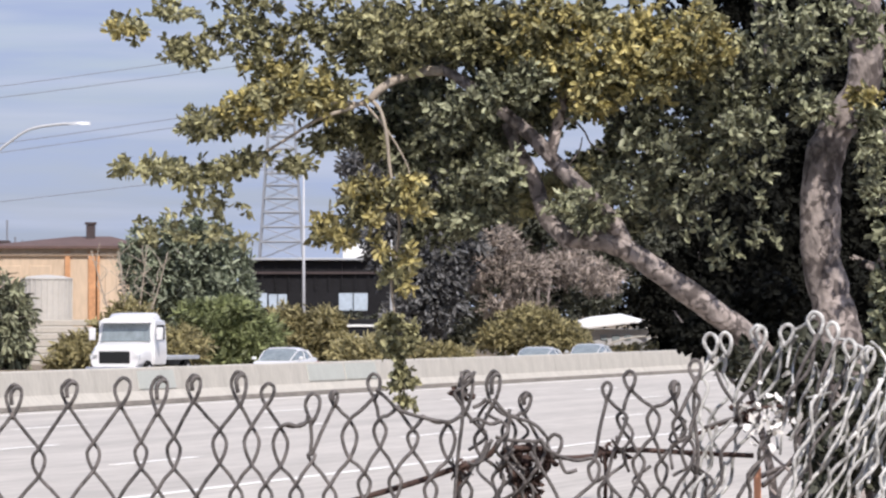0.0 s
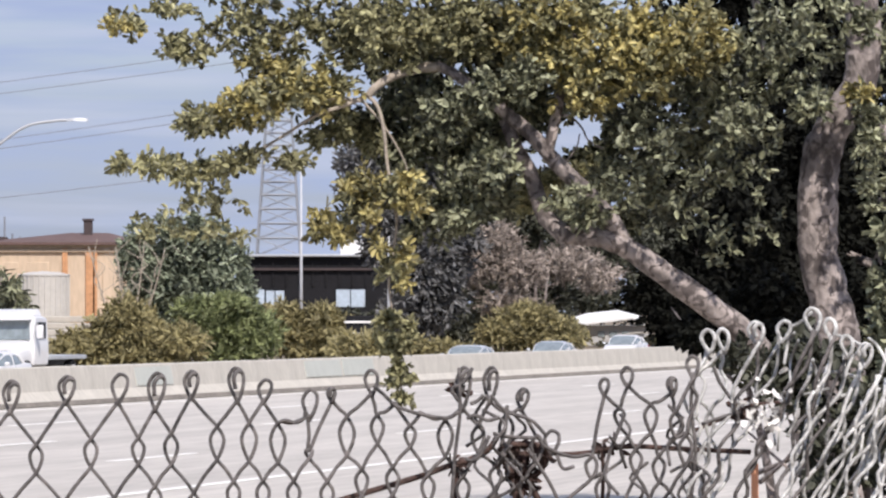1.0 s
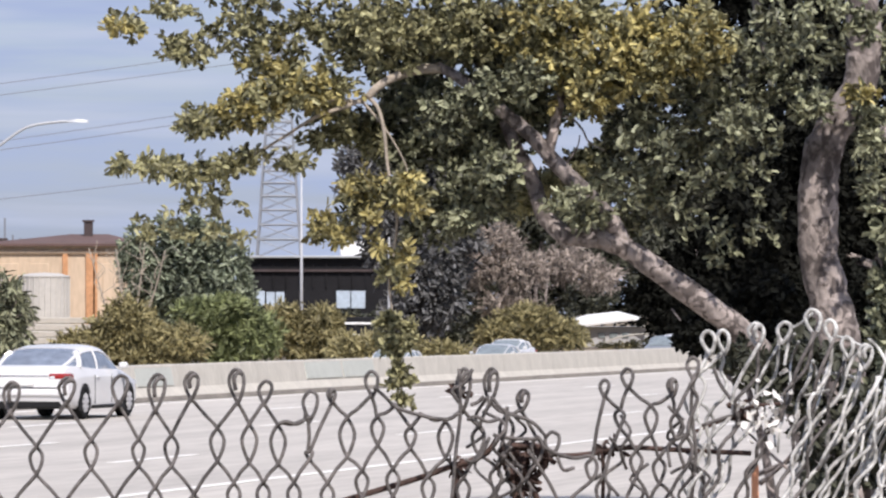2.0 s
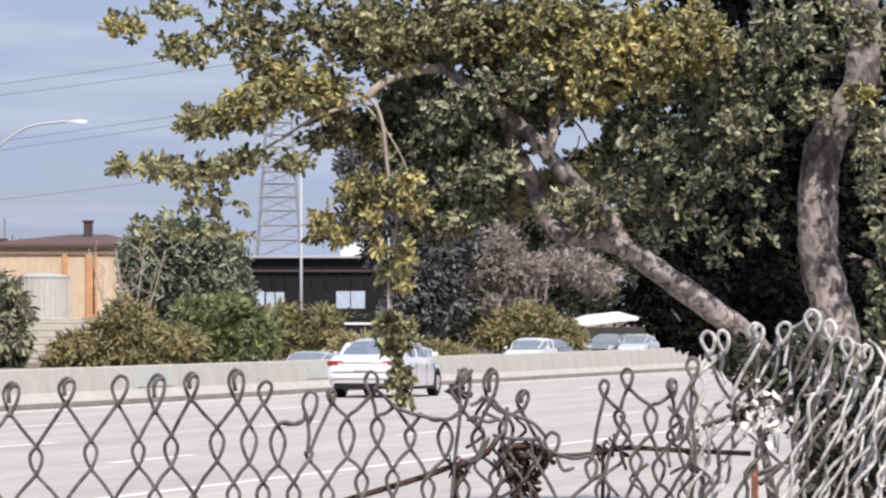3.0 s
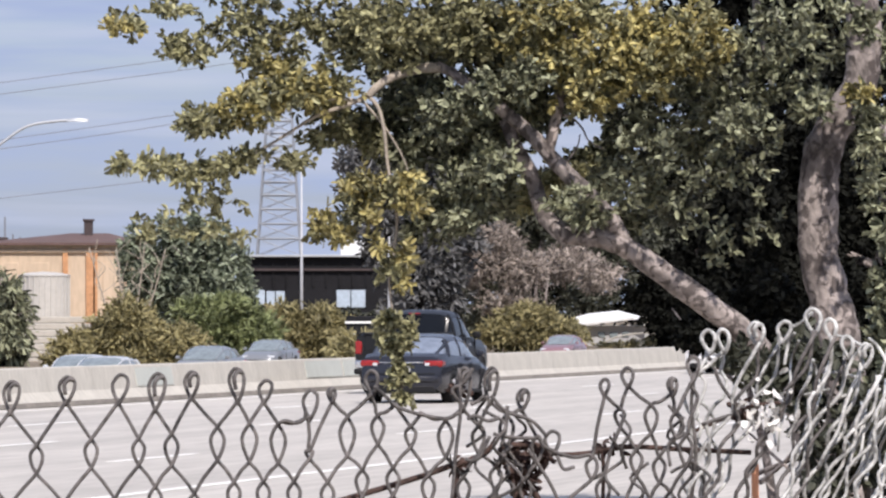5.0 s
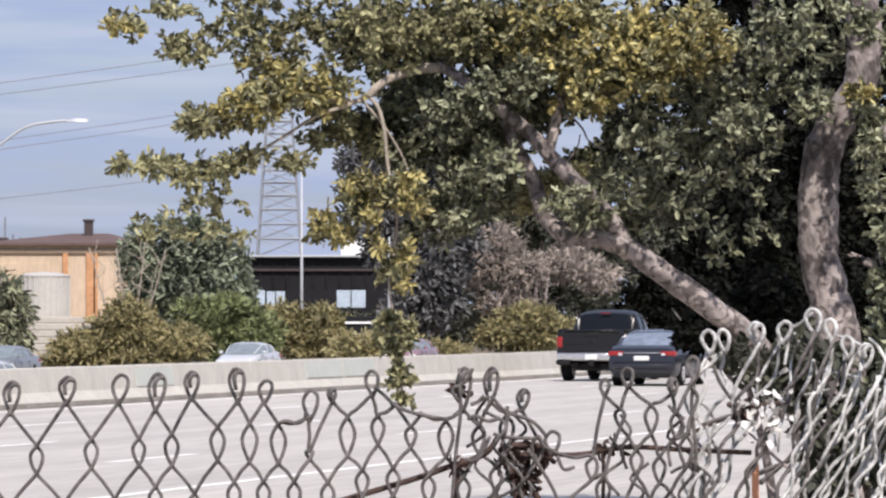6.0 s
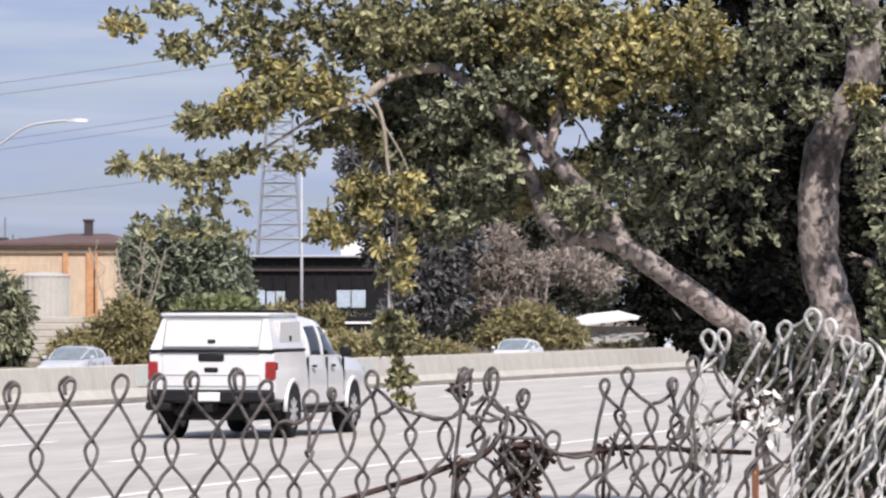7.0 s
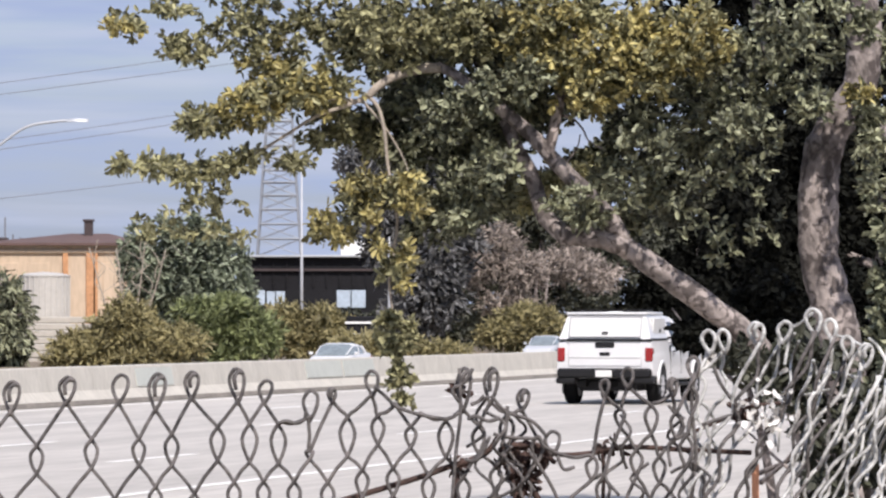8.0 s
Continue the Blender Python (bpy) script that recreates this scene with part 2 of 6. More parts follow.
def box(bm, lo, hi, bevel=0.0, seg=1):
    lo, hi = Vector(lo), Vector(hi)
    v = bmesh.ops.create_cube(bm, size=1.0, matrix=Matrix.Translation((lo + hi) / 2) @ Matrix.Diagonal((*(hi - lo), 1)))["verts"]
    if bevel:
        e = list({e for x in v for e in x.link_edges})
        bmesh.ops.bevel(bm, geom=e, offset=bevel, segments=seg, profile=0.5, affect="EDGES")
    return bm


def boxes(*items, bevel=0.0, seg=1):
    bm = bmesh.new()
    for lo, hi in items:
        box(bm, lo, hi, bevel, seg)
    return bm


def loft(bm, rings, cap=True, closed=True):
    """Skin over rings of equal count."""
    vs = [[bm.verts.new(p) for p in r] for r in rings]
    n = len(rings[0])
    for a, b in zip(vs, vs[1:]):
        for i in range(n if closed else n - 1):
            bm.faces.new((a[i], a[(i + 1) % n], b[(i + 1) % n], b[i]))
    if cap:
        bm.faces.new(vs[0][::-1])
        bm.faces.new(vs[-1])
    bmesh.ops.recalc_face_normals(bm, faces=bm.faces[:])
    return bm


def tube(bm, pts, radii, sides=6):
    """A tapered limb through points."""
    pts = [Vector(p) for p in pts]
    rings, up = [], Vector((0.3, 1, 0.2))
    for i, p in enumerate(pts):
        t = (pts[min(i + 1, len(pts) - 1)] - pts[max(i - 1, 0)])
        t = t.normalized() if t.length > 1e-9 else Vector((0, 0, 1))
        a = t.cross(up)
        a = a.normalized() if a.length > 1e-6 else t.orthogonal().normalized()
        b = t.cross(a)
        r = radii[i] if isinstance(radii, (list, tuple)) else radii
        rings.append([p + (a * math.cos(k) + b * math.sin(k)) * r for k in [2 * math.pi * j / sides for j in range(sides)]])
    vs = [[bm.verts.new(q) for q in r] for r in rings]
    for a, b in zip(vs, vs[1:]):
        for j in range(sides):
            bm.faces.new((a[j], a[(j + 1) % sides], b[(j + 1) % sides], b[j]))
    bm.faces.new(vs[0][::-1])
    bm.faces.new(vs[-1])
    return bm


def smooth_path(pts, per=4):
    """Catmull-Rom through points."""
    P = [Vector(p) for p in pts]
    P = [P[0] * 2 - P[1], *P, P[-1] * 2 - P[-2]]
    out = []
    for i in range(1, len(P) - 2):
        a, b, c, d = P[i - 1:i + 3]
        for k in range(per):
            t = k / per
            out.append(0.5 * (2 * b + (c - a) * t + (2 * a - 5 * b + 4 * c - d) * t * t + (3 * b - a - 3 * c + d) * t ** 3))
    out.append(P[-2])
    return out


def taper(r0, r1, n):
    return [r0 + (r1 - r0) * i / (n - 1) for i in range(n)]


# ---- plan of the road: s metres along it, n metres across it, away from the viewer ----
ROAD_TURN = 13.8
_t = radians(ROAD_TURN)
ALONG, ACROSS = Vector((math.sin(_t), math.cos(_t), 0)), Vector((-math.cos(_t), math.sin(_t), 0))


def plan(s, n, z=0.0):
    return ALONG * s + ACROSS * n + Vector((0, 0, z))


def far_z(n):
    """The far carriageway lies lower, past a wide median."""
    return -0.82 - 0.004 * (n - 33)


FAR_K = 1.5


def set_back(ob):
    """Set a thing that was drawn up closer to the viewer back along the line of sight, at its true size."""
    ob.scale = (FAR_K, FAR_K, FAR_K)
    ob.location = (0, 0, EYE * (1 - FAR_K))
    return ob


def profile(name, section, material, s0, s1, step, label, thick=0.25):
    """A strip along the road with a cross-section of (n, z) points and a thickness."""
    verts, faces, k = [], [], len(section)
    count = max(1, int((s1 - s0) / step))
    for i in range(count + 1):
        s = s0 + (s1 - s0) * i / count
        verts += [(-n, s, z) for n, z in section] + [(-n, s, z - thick) for n, z in reversed(section)]
    w = 2 * k
    for i in range(count):
        for j in range(w):
            a, b = i * w + j, i * w + (j + 1) % w
            faces.append((a, b, b + w, a + w))
    faces += [tuple(range(w))[::-1], tuple(range(count * w, count * w + w))]
    ob = raw(name, verts, faces, material)
    ob.matrix_basis = pose(0, 0, 0, 0, 0, -ROAD_TURN)
    return tagged(ob, label, name.split("_")[0], kind="structure")


# ---- ground, roads, barrier ----
def build_ground():
    sec = [(-1500, 0.2), (-60, 0.25), (2.8, 0.25), (5.4, 0.05), (6.5, -0.15), (32.2, -0.25), (36, -0.95), (45, -1.1), (77.5, -1.25), (80, -1.0), (3000, -1.0)]
    verts, faces, ss = [], [], [-600, -100, -20, 0, 20, 60, 120, 200, 300, 500, 1000, 2500, 4500]
    for s in ss:
        verts += [plan(s, n, z) for n, z in sec]
    k = len(sec)
    for i in range(len(ss) - 1):
        for j in range(k - 1):
            a = i * k + j
            faces.append((a, a + 1, a + 1 + k, a + k))
    tagged(raw("ground", verts, faces, "earth"), "dry brown earth along the motorway", "ground", kind="structure")


build_ground()
profile("road_near", [(5.6, -0.04), (15.5, 0.0), (31.6, 0.0)], "concrete_road", -250, 900, 25, "pale grey concrete motorway lanes with white markings")
profile("road_far", [(46.0, far_z(46.0)), (77.0, far_z(77.0))], "concrete_road", -250, 900, 25, "pale concrete opposite carriageway beyond the barrier")


def road_lines():
    lines = thing("road_marking", "worn white painted lane lines on the concrete", "marking", kind="structure")
    for n in (15.55, 30.3):
        bm = boxes(((-0.08, -200, 0.002), (0.08, 600, 0.008)))
        ob = part("edge_line", bm, "line_paint", lines)
        ob.matrix_basis = Matrix.Translation(plan(0, n)) @ pose(0, 0, 0, 0, 0, -ROAD_TURN)
    bm = boxes(((-0.075, 0, 0.002), (0.075, 3.66, 0.008)))
    me = bpy.data.meshes.new("dash")
    bm.to_mesh(me)
    bm.free()
    me.materials.append(M["line_paint"])
    for n, s0 in ((19.1, 60.4), (22.8, 65.75), (26.5, 63.8)):
        for i in range(-3, 14):
            shared("dash", me, lines, Matrix.Translation(plan(s0 + 14.63 * i, n)) @ pose(0, 0, 0, 0, 0, -ROAD_TURN))


road_lines()


def build_barrier():
    top = 0.78
    sec = [(31.05, 0), (31.05, 0.1), (31.22, 0.30), (31.30, top - 0.02), (31.32, top), (31.50, top), (31.52, top - 0.02), (31.6, 0.3), (31.8, -0.4), (31.8, -0.6), (31.05, -0.6)]
    barrier = thing("median_barrier", "long pale concrete median barrier with a dirty foot", "barrier", kind="structure")
    length = 6.1
    bm = bmesh.new()
    loft(bm, [[(n - 31.3, s, z) for n, z in sec] for s in (0.006, length - 0.006)])
    me = bpy.data.meshes.new("barrier_section")
    bm.to_mesh(me)
    bm.free()
    me.materials.append(M["barrier"])
    for i in range(-20, 70):
        s = i * length
        drop = -0.06 * max(0.0, min(1.0, (s - 80) / 60))
        m = Matrix((( ACROSS.x, ALONG.x, 0, 0), (ACROSS.y, ALONG.y, 0, 0), (0, 0, 1, 0), (0, 0, 0, 1)))
        m.translation = plan(s, 31.3, drop)
        shared("barrier_section", me, barrier, m)
    bm = bmesh.new()
    loft(bm, [[plan(s, n, z) for n, z in ((30.98, 0.012), (31.04, 0.10), (31.045, 0.0))] for s in (-100, 420)])
    part("dirt_line", bm, "barrier_dirt", barrier, "dark grime along the foot")
    # patches of newer paint that cover scrawls
    for s0, w in ((100.5, 2.6), (113.8, 3.2), (117.2, 2.9)):
        bm = bmesh.new()
        loft(bm, [[plan(s, n, z) for n, z in ((31.208, 0.32), (31.285, 0.70), (31.30, 0.70), (31.23, 0.32))] for s in (s0, s0 + w)])
        part("painted_patch", bm, "patch", barrier, "greenish grey painted-over patch")


build_barrier()

# ---- vehicles: x forward, y to their left, origin on the road under the middle ----


def wheel(parent, x, y, r, w, rim="rim"):
    side = 1 if y > 0 else -1
    bm = bmesh.new()
    prof = [(0.62, -0.5), (0.9, -0.5), (0.98, -0.42), (1, -0.3), (1, 0.3), (0.98, 0.42), (0.9, 0.5), (0.62, 0.5)]
    rings = []
    for j in range(20):
        a = 2 * math.pi * j / 20
        rings.append([(math.cos(a) * p * r, q * w, math.sin(a) * p * r) for p, q in prof])
    vs = [[bm.verts.new(p) for p in ring] for ring in rings]
    k = len(prof)
    for i in range(20):
        a, b = vs[i], vs[(i + 1) % 20]
        for j in range(k):
            bm.faces.new((a[j], a[(j + 1) % k], b[(j + 1) % k], b[j]))
    bmesh.ops.recalc_face_normals(bm, faces=bm.faces[:])
    wh = part("wheel", bm, "rubber", parent, smooth=True)
    wh.matrix_basis = pose(x, y, r)
    bm = bmesh.new()
    bmesh.ops.create_cone(bm, cap_ends=True, segments=20, radius1=r * 0.62, radius2=r * 0.62, depth=w * 0.96, matrix=pose(0, 0, 0, 90))
    part("rim", bm, rim, wh)
    bm = bmesh.new()
    for j in range(9):
        box(bm, (-0.03, -0.02, r * 0.1), (0.03, 0.02, r * 0.57), 0.008)
        bmesh.ops.transform(bm, matrix=Matrix.Rotation(2 * math.pi / 9, 4, "Y"), verts=bm.verts[:])
    bmesh.ops.create_cone(bm, cap_ends=True, segments=14, radius1=r * 0.16, radius2=r * 0.16, depth=0.05, matrix=pose(0, 0, 0, 90))
    sp = part("spokes", bm, "spoke", wh)
    sp.location = (0, side * w * 0.485, 0)
    return wh


def arch(parent, x, y, r):
    # black half-disc stands for the shaded wheel well; the body has no opening
    bm = bmesh.new()
    bmesh.ops.create_cone(bm, cap_ends=True, segments=24, radius1=r, radius2=r, depth=0.03)
    bmesh.ops.bisect_plane(bm, geom=bm.verts[:] + bm.edges[:] + bm.faces[:], plane_co=(0, -r * 0.45, 0), plane_no=(0, -1, 0), clear_outer=True)
    ob = part("wheel_well_shade", bm, "trim", parent)
    ob.matrix_basis = pose(x, y, r * 0.92, 90)
    return ob


def shell(sections):
    """Body skin over stations (x, half width at sill, half width at waist, half width at top, z sill, z waist, z top)."""
    bm, rings = bmesh.new(), []
    for x, a, b, c, z0, z1, z2 in sections:
        w = max(a, b)
        right = [(0, z0), (a * 0.92, z0), (a, z0 + 0.06), (w, z0 + (z1 - z0) * 0.35), (w * 0.996, z0 + (z1 - z0) * 0.7), (w * 0.985, z1 - 0.04), (b * 0.975, z1 + 0.005), (c + (b - c) * 0.35, z2 - (z2 - z1) * 0.12), (c * 0.85, z2), (0, z2)]
        ring = [(x, -y, z) for y, z in right] + [(x, y, z) for y, z in right[-2:0:-1]]
        rings.append(ring)
    return loft(bm, rings)


def dome(stations, lo, hi, lift=0.0):
    """Rounded upper body over stations (x, half width at the waist, waist z, roof z), from share lo to share hi of its height."""
    arc = [(1.0, 0.0), (0.975, 0.25), (0.93, 0.5), (0.87, 0.72), (0.80, 0.86), (0.66, 0.955), (0.4, 0.99), (0.0, 1.0)]
    keep = [(u, v) for u, v in arc if lo <= v <= hi]
    rings = []
    for x, w, z0, z1 in stations:
        side = [(w * u * (1 + lift * 0.5), z0 + (z1 - z0) * v + lift * 0.6) for u, v in keep]
        rings.append([(x, -p, z) for p, z in side] + [(x, p, z) for p, z in (side[-2::-1] if keep[-1][0] == 0 else side[::-1])])
    return rings


def glasshouse(car, stations, roof, posts, paint, glass):
    """Glass all round, a painted roof skin over the stations roof[0]..roof[1], and posts at given stations."""
    part("glasshouse", loft(bmesh.new(), dome(stations, 0, 1)), glass, car, "tinted or sky-coloured glass all round", smooth=False)
    top = stations[roof[0]:roof[1]]
    bm = loft(bmesh.new(), dome(top, 0.7, 1, 0.02), cap=False, closed=False)
    bmesh.ops.solidify(bm, geom=bm.faces[:], thickness=0.012)
    part("roof", bm, paint, car)
    arc = [(1.0, 0.0), (0.975, 0.25), (0.93, 0.5), (0.87, 0.72), (0.80, 0.88)]
    for (x0, x1, r) in posts:
        for sgn in (-1, 1):
            pts = []
            for u, v in arc:
                x = x0 + (x1 - x0) * v
                for (xa, wa, za, ra), (xb, wb, zb, rb) in zip(stations, stations[1:]):
                    if xa <= x <= xb:
                        k = (x - xa) / (xb - xa)
                        w, z0, z1 = wa + (wb - wa) * k, za + (zb - za) * k, ra + (rb - ra) * k
                pts.append((x, sgn * w * u, z0 + (z1 - z0) * v))
            part("pillar", tube(bmesh.new(), pts, r, 6), paint, car)


def edge_posts(car, stations, i0, i1, paint, r=0.03):
    """Painted edge between side glass and a sloping end window; painted like the body."""
    for sgn in (-1, 1):
        pts = [(x, sgn * w * 0.86, z0 + (z1 - z0) * 0.74 + 0.004) for x, w, z0, z1 in stations[i0:i1]]
        part("pillar", tube(bmesh.new(), pts, r, 6), paint, car)


def sedan(name, paint, label, group, tail=True, scale=1.0, glass="glass"):
    car = thing(name, label, "car", group=group)
    secs = [(-2.36, 0.72, 0.80, 0.70, 0.42, 0.62, 0.70), (-2.30, 0.80, 0.87, 0.74, 0.30, 0.72, 0.98), (-2.1, 0.86, 0.90, 0.74, 0.24, 0.80, 1.05),
            (-1.5, 0.89, 0.91, 0.76, 0.20, 0.84, 1.06), (-0.6, 0.90, 0.915, 0.80, 0.19, 0.86, 0.99), (0.6, 0.90, 0.915, 0.80, 0.19, 0.84, 0.97),
            (1.15, 0.89, 0.91, 0.76, 0.20, 0.80, 0.96), (1.9, 0.86, 0.89, 0.70, 0.20, 0.70, 0.82), (2.25, 0.76, 0.80, 0.62, 0.22, 0.58, 0.68), (2.38, 0.62, 0.66, 0.5, 0.28, 0.48, 0.55)]
    part("body", shell(secs), paint, car, smooth=False)
    st = [(-1.95, 0.74, 1.0, 1.03), (-1.7, 0.77, 0.99, 1.13), (-1.35, 0.79, 0.98, 1.29), (-1.0, 0.80, 0.98, 1.385), (-0.5, 0.81, 0.97, 1.435), (0.0, 0.81, 0.96, 1.44), (0.35, 0.81, 0.96, 1.405), (0.75, 0.80, 0.95, 1.25), (1.1, 0.78, 0.94, 1.06), (1.32, 0.75, 0.93, 0.96)]
    glasshouse(car, st, (3, 7), ((-0.35, -0.3, 0.026), (-1.45, -1.15, 0.07)), paint, glass)
    edge_posts(car, st, 0, 4, paint, 0.035)
    edge_posts(car, st, 6, 10, paint, 0.028)
    for x in (-1.38, 1.42):
        for y in (-0.80, 0.80):
            arch(car, x, y * 1.12, 0.365)
            wheel(car, x, y, 0.325, 0.23)
    for sgn in (-1, 1):
        bm = boxes(((-2.345, 0.48, 0.77), (-2.0, 0.885, 0.90)), bevel=0.03) if sgn > 0 else boxes(((-2.345, -0.885, 0.77), (-2.0, -0.48, 0.90)), bevel=0.03)
        part("tail_lamp", bm, "tail_red", car, "red tail lamp")
        bm = boxes(((1.98, 0.5 * sgn if sgn > 0 else -0.82, 0.60), (2.26, 0.82 if sgn > 0 else -0.5, 0.72)), bevel=0.03)
        part("head_lamp", bm, "head_clear", car, "clear head lamp")
        bm = boxes(((0.75, 0.90 if sgn > 0 else -1.06, 0.96), (0.93, 1.06 if sgn > 0 else -0.90, 1.09)), bevel=0.03)
        part("side_mirror", bm, paint, car)
        for x in (-0.55, 0.35):
            part("door_handle", boxes(((x - 0.1, 0.90 if sgn > 0 else -0.935, 0.80), (x + 0.1, 0.935 if sgn > 0 else -0.90, 0.83)), bevel=0.01), paint, car)
    part("rear_plate", boxes(((-2.385, -0.2, 0.66), (-2.34, 0.2, 0.78)), bevel=0.01), "plate", car, "plain pale number plate")
    part("rear_valance", boxes(((-2.34, -0.72, 0.22), (-2.1, 0.72, 0.38)), bevel=0.03), "trim", car, "black lower bumper")
    part("rear_bumper", boxes(((-2.41, -0.80, 0.44), (-2.2, 0.80, 0.60)), bevel=0.05), paint, car)
    part("boot_seam", boxes(((-2.372, -0.74, 0.615), (-2.2, 0.74, 0.632))), "trim", car, "dark shut line")
    part("boot_strip", boxes(((-2.352, -0.48, 0.845), (-2.3, 0.48, 0.868)), bevel=0.006), "chrome", car, "thin bright strip")
    for sgn in (-1, 1):
        a, b = (0.908, 0.919) if sgn > 0 else (-0.919, -0.908)
        for x in (-0.78, 0.28, 1.08):
            part("door_seam", boxes(((x, a, 0.3), (x + 0.014, b, 0.85))), "trim", car)
        part("side_sill", boxes(((-0.95, a - 0.02, 0.2), (1.0, b + 0.012, 0.27)), bevel=0.01), "trim", car)
        part("reversing_lamp", boxes(((-2.352, 0.56 * sgn - 0.05, 0.79), (-2.3, 0.56 * sgn + 0.05, 0.85)), bevel=0.008), "head_clear", car)
    part("grille", boxes(((2.2, -0.5, 0.4), (2.385, 0.5, 0.55)), bevel=0.02), "trim", car, "black grille")
    return car


def crossover(name, paint, label, group):
    car = thing(name, label, "car", group=group)
    secs = [(-2.3, 0.72, 0.84, 0.72, 0.42, 0.7, 0.85), (-2.22, 0.86, 0.91, 0.80, 0.34, 0.86, 1.08), (-1.4, 0.91, 0.93, 0.82, 0.28, 0.92, 1.10),
            (0.6, 0.91, 0.93, 0.82, 0.26, 0.92, 1.08), (1.2, 0.90, 0.92, 0.80, 0.26, 0.90, 1.06), (1.95, 0.87, 0.90, 0.74, 0.26, 0.82, 0.96), (2.28, 0.78, 0.82, 0.66, 0.3, 0.66, 0.78), (2.36, 0.66, 0.7, 0.55, 0.36, 0.55, 0.64)]
    part("body", shell(secs), paint, car)
    st = [(-2.24, 0.80, 1.08, 1.14), (-2.1, 0.82, 1.08, 1.4), (-1.85, 0.83, 1.08, 1.56), (-1.3, 0.84, 1.08, 1.62), (-0.4, 0.84, 1.07, 1.64), (0.2, 0.84, 1.07, 1.61), (0.55, 0.83, 1.06, 1.53), (0.95, 0.82, 1.05, 1.33), (1.35, 0.79, 1.04, 1.1)]
    glasshouse(car, st, (2, 7), ((-0.3, -0.3, 0.03), (-1.3, -1.2, 0.04)), paint, "glass_pale")
    edge_posts(car, st, 0, 3, paint, 0.04)
    edge_posts(car, st, 6, 9, paint, 0.03)
    for x in (-1.38, 1.42):
        for y in (-0.82, 0.82):
            arch(car, x, y * 1.12, 0.41)
            wheel(car, x, y, 0.355, 0.23)
    for sgn in (-1, 1):
        a, b = (0.52, 0.85) if sgn > 0 else (-0.85, -0.52)
        part("head_lamp", boxes(((2.02, a, 0.74), (2.28, b, 0.86)), bevel=0.03), "head_clear", car, "clear head lamp")
        part("tail_lamp", boxes(((-2.29, a + 0.05 * sgn, 0.88), (-2.1, b + 0.05 * sgn, 1.1)), bevel=0.03), "tail_red", car, "red tail lamp")
        a, b = (0.93, 1.09) if sgn > 0 else (-1.09, -0.93)
        part("side_mirror", boxes(((0.85, a, 1.06), (1.02, b, 1.2)), bevel=0.03), paint, car)
    part("grille", boxes(((2.22, -0.5, 0.5), (2.37, 0.5, 0.68)), bevel=0.02), "trim", car, "black grille")
    return car


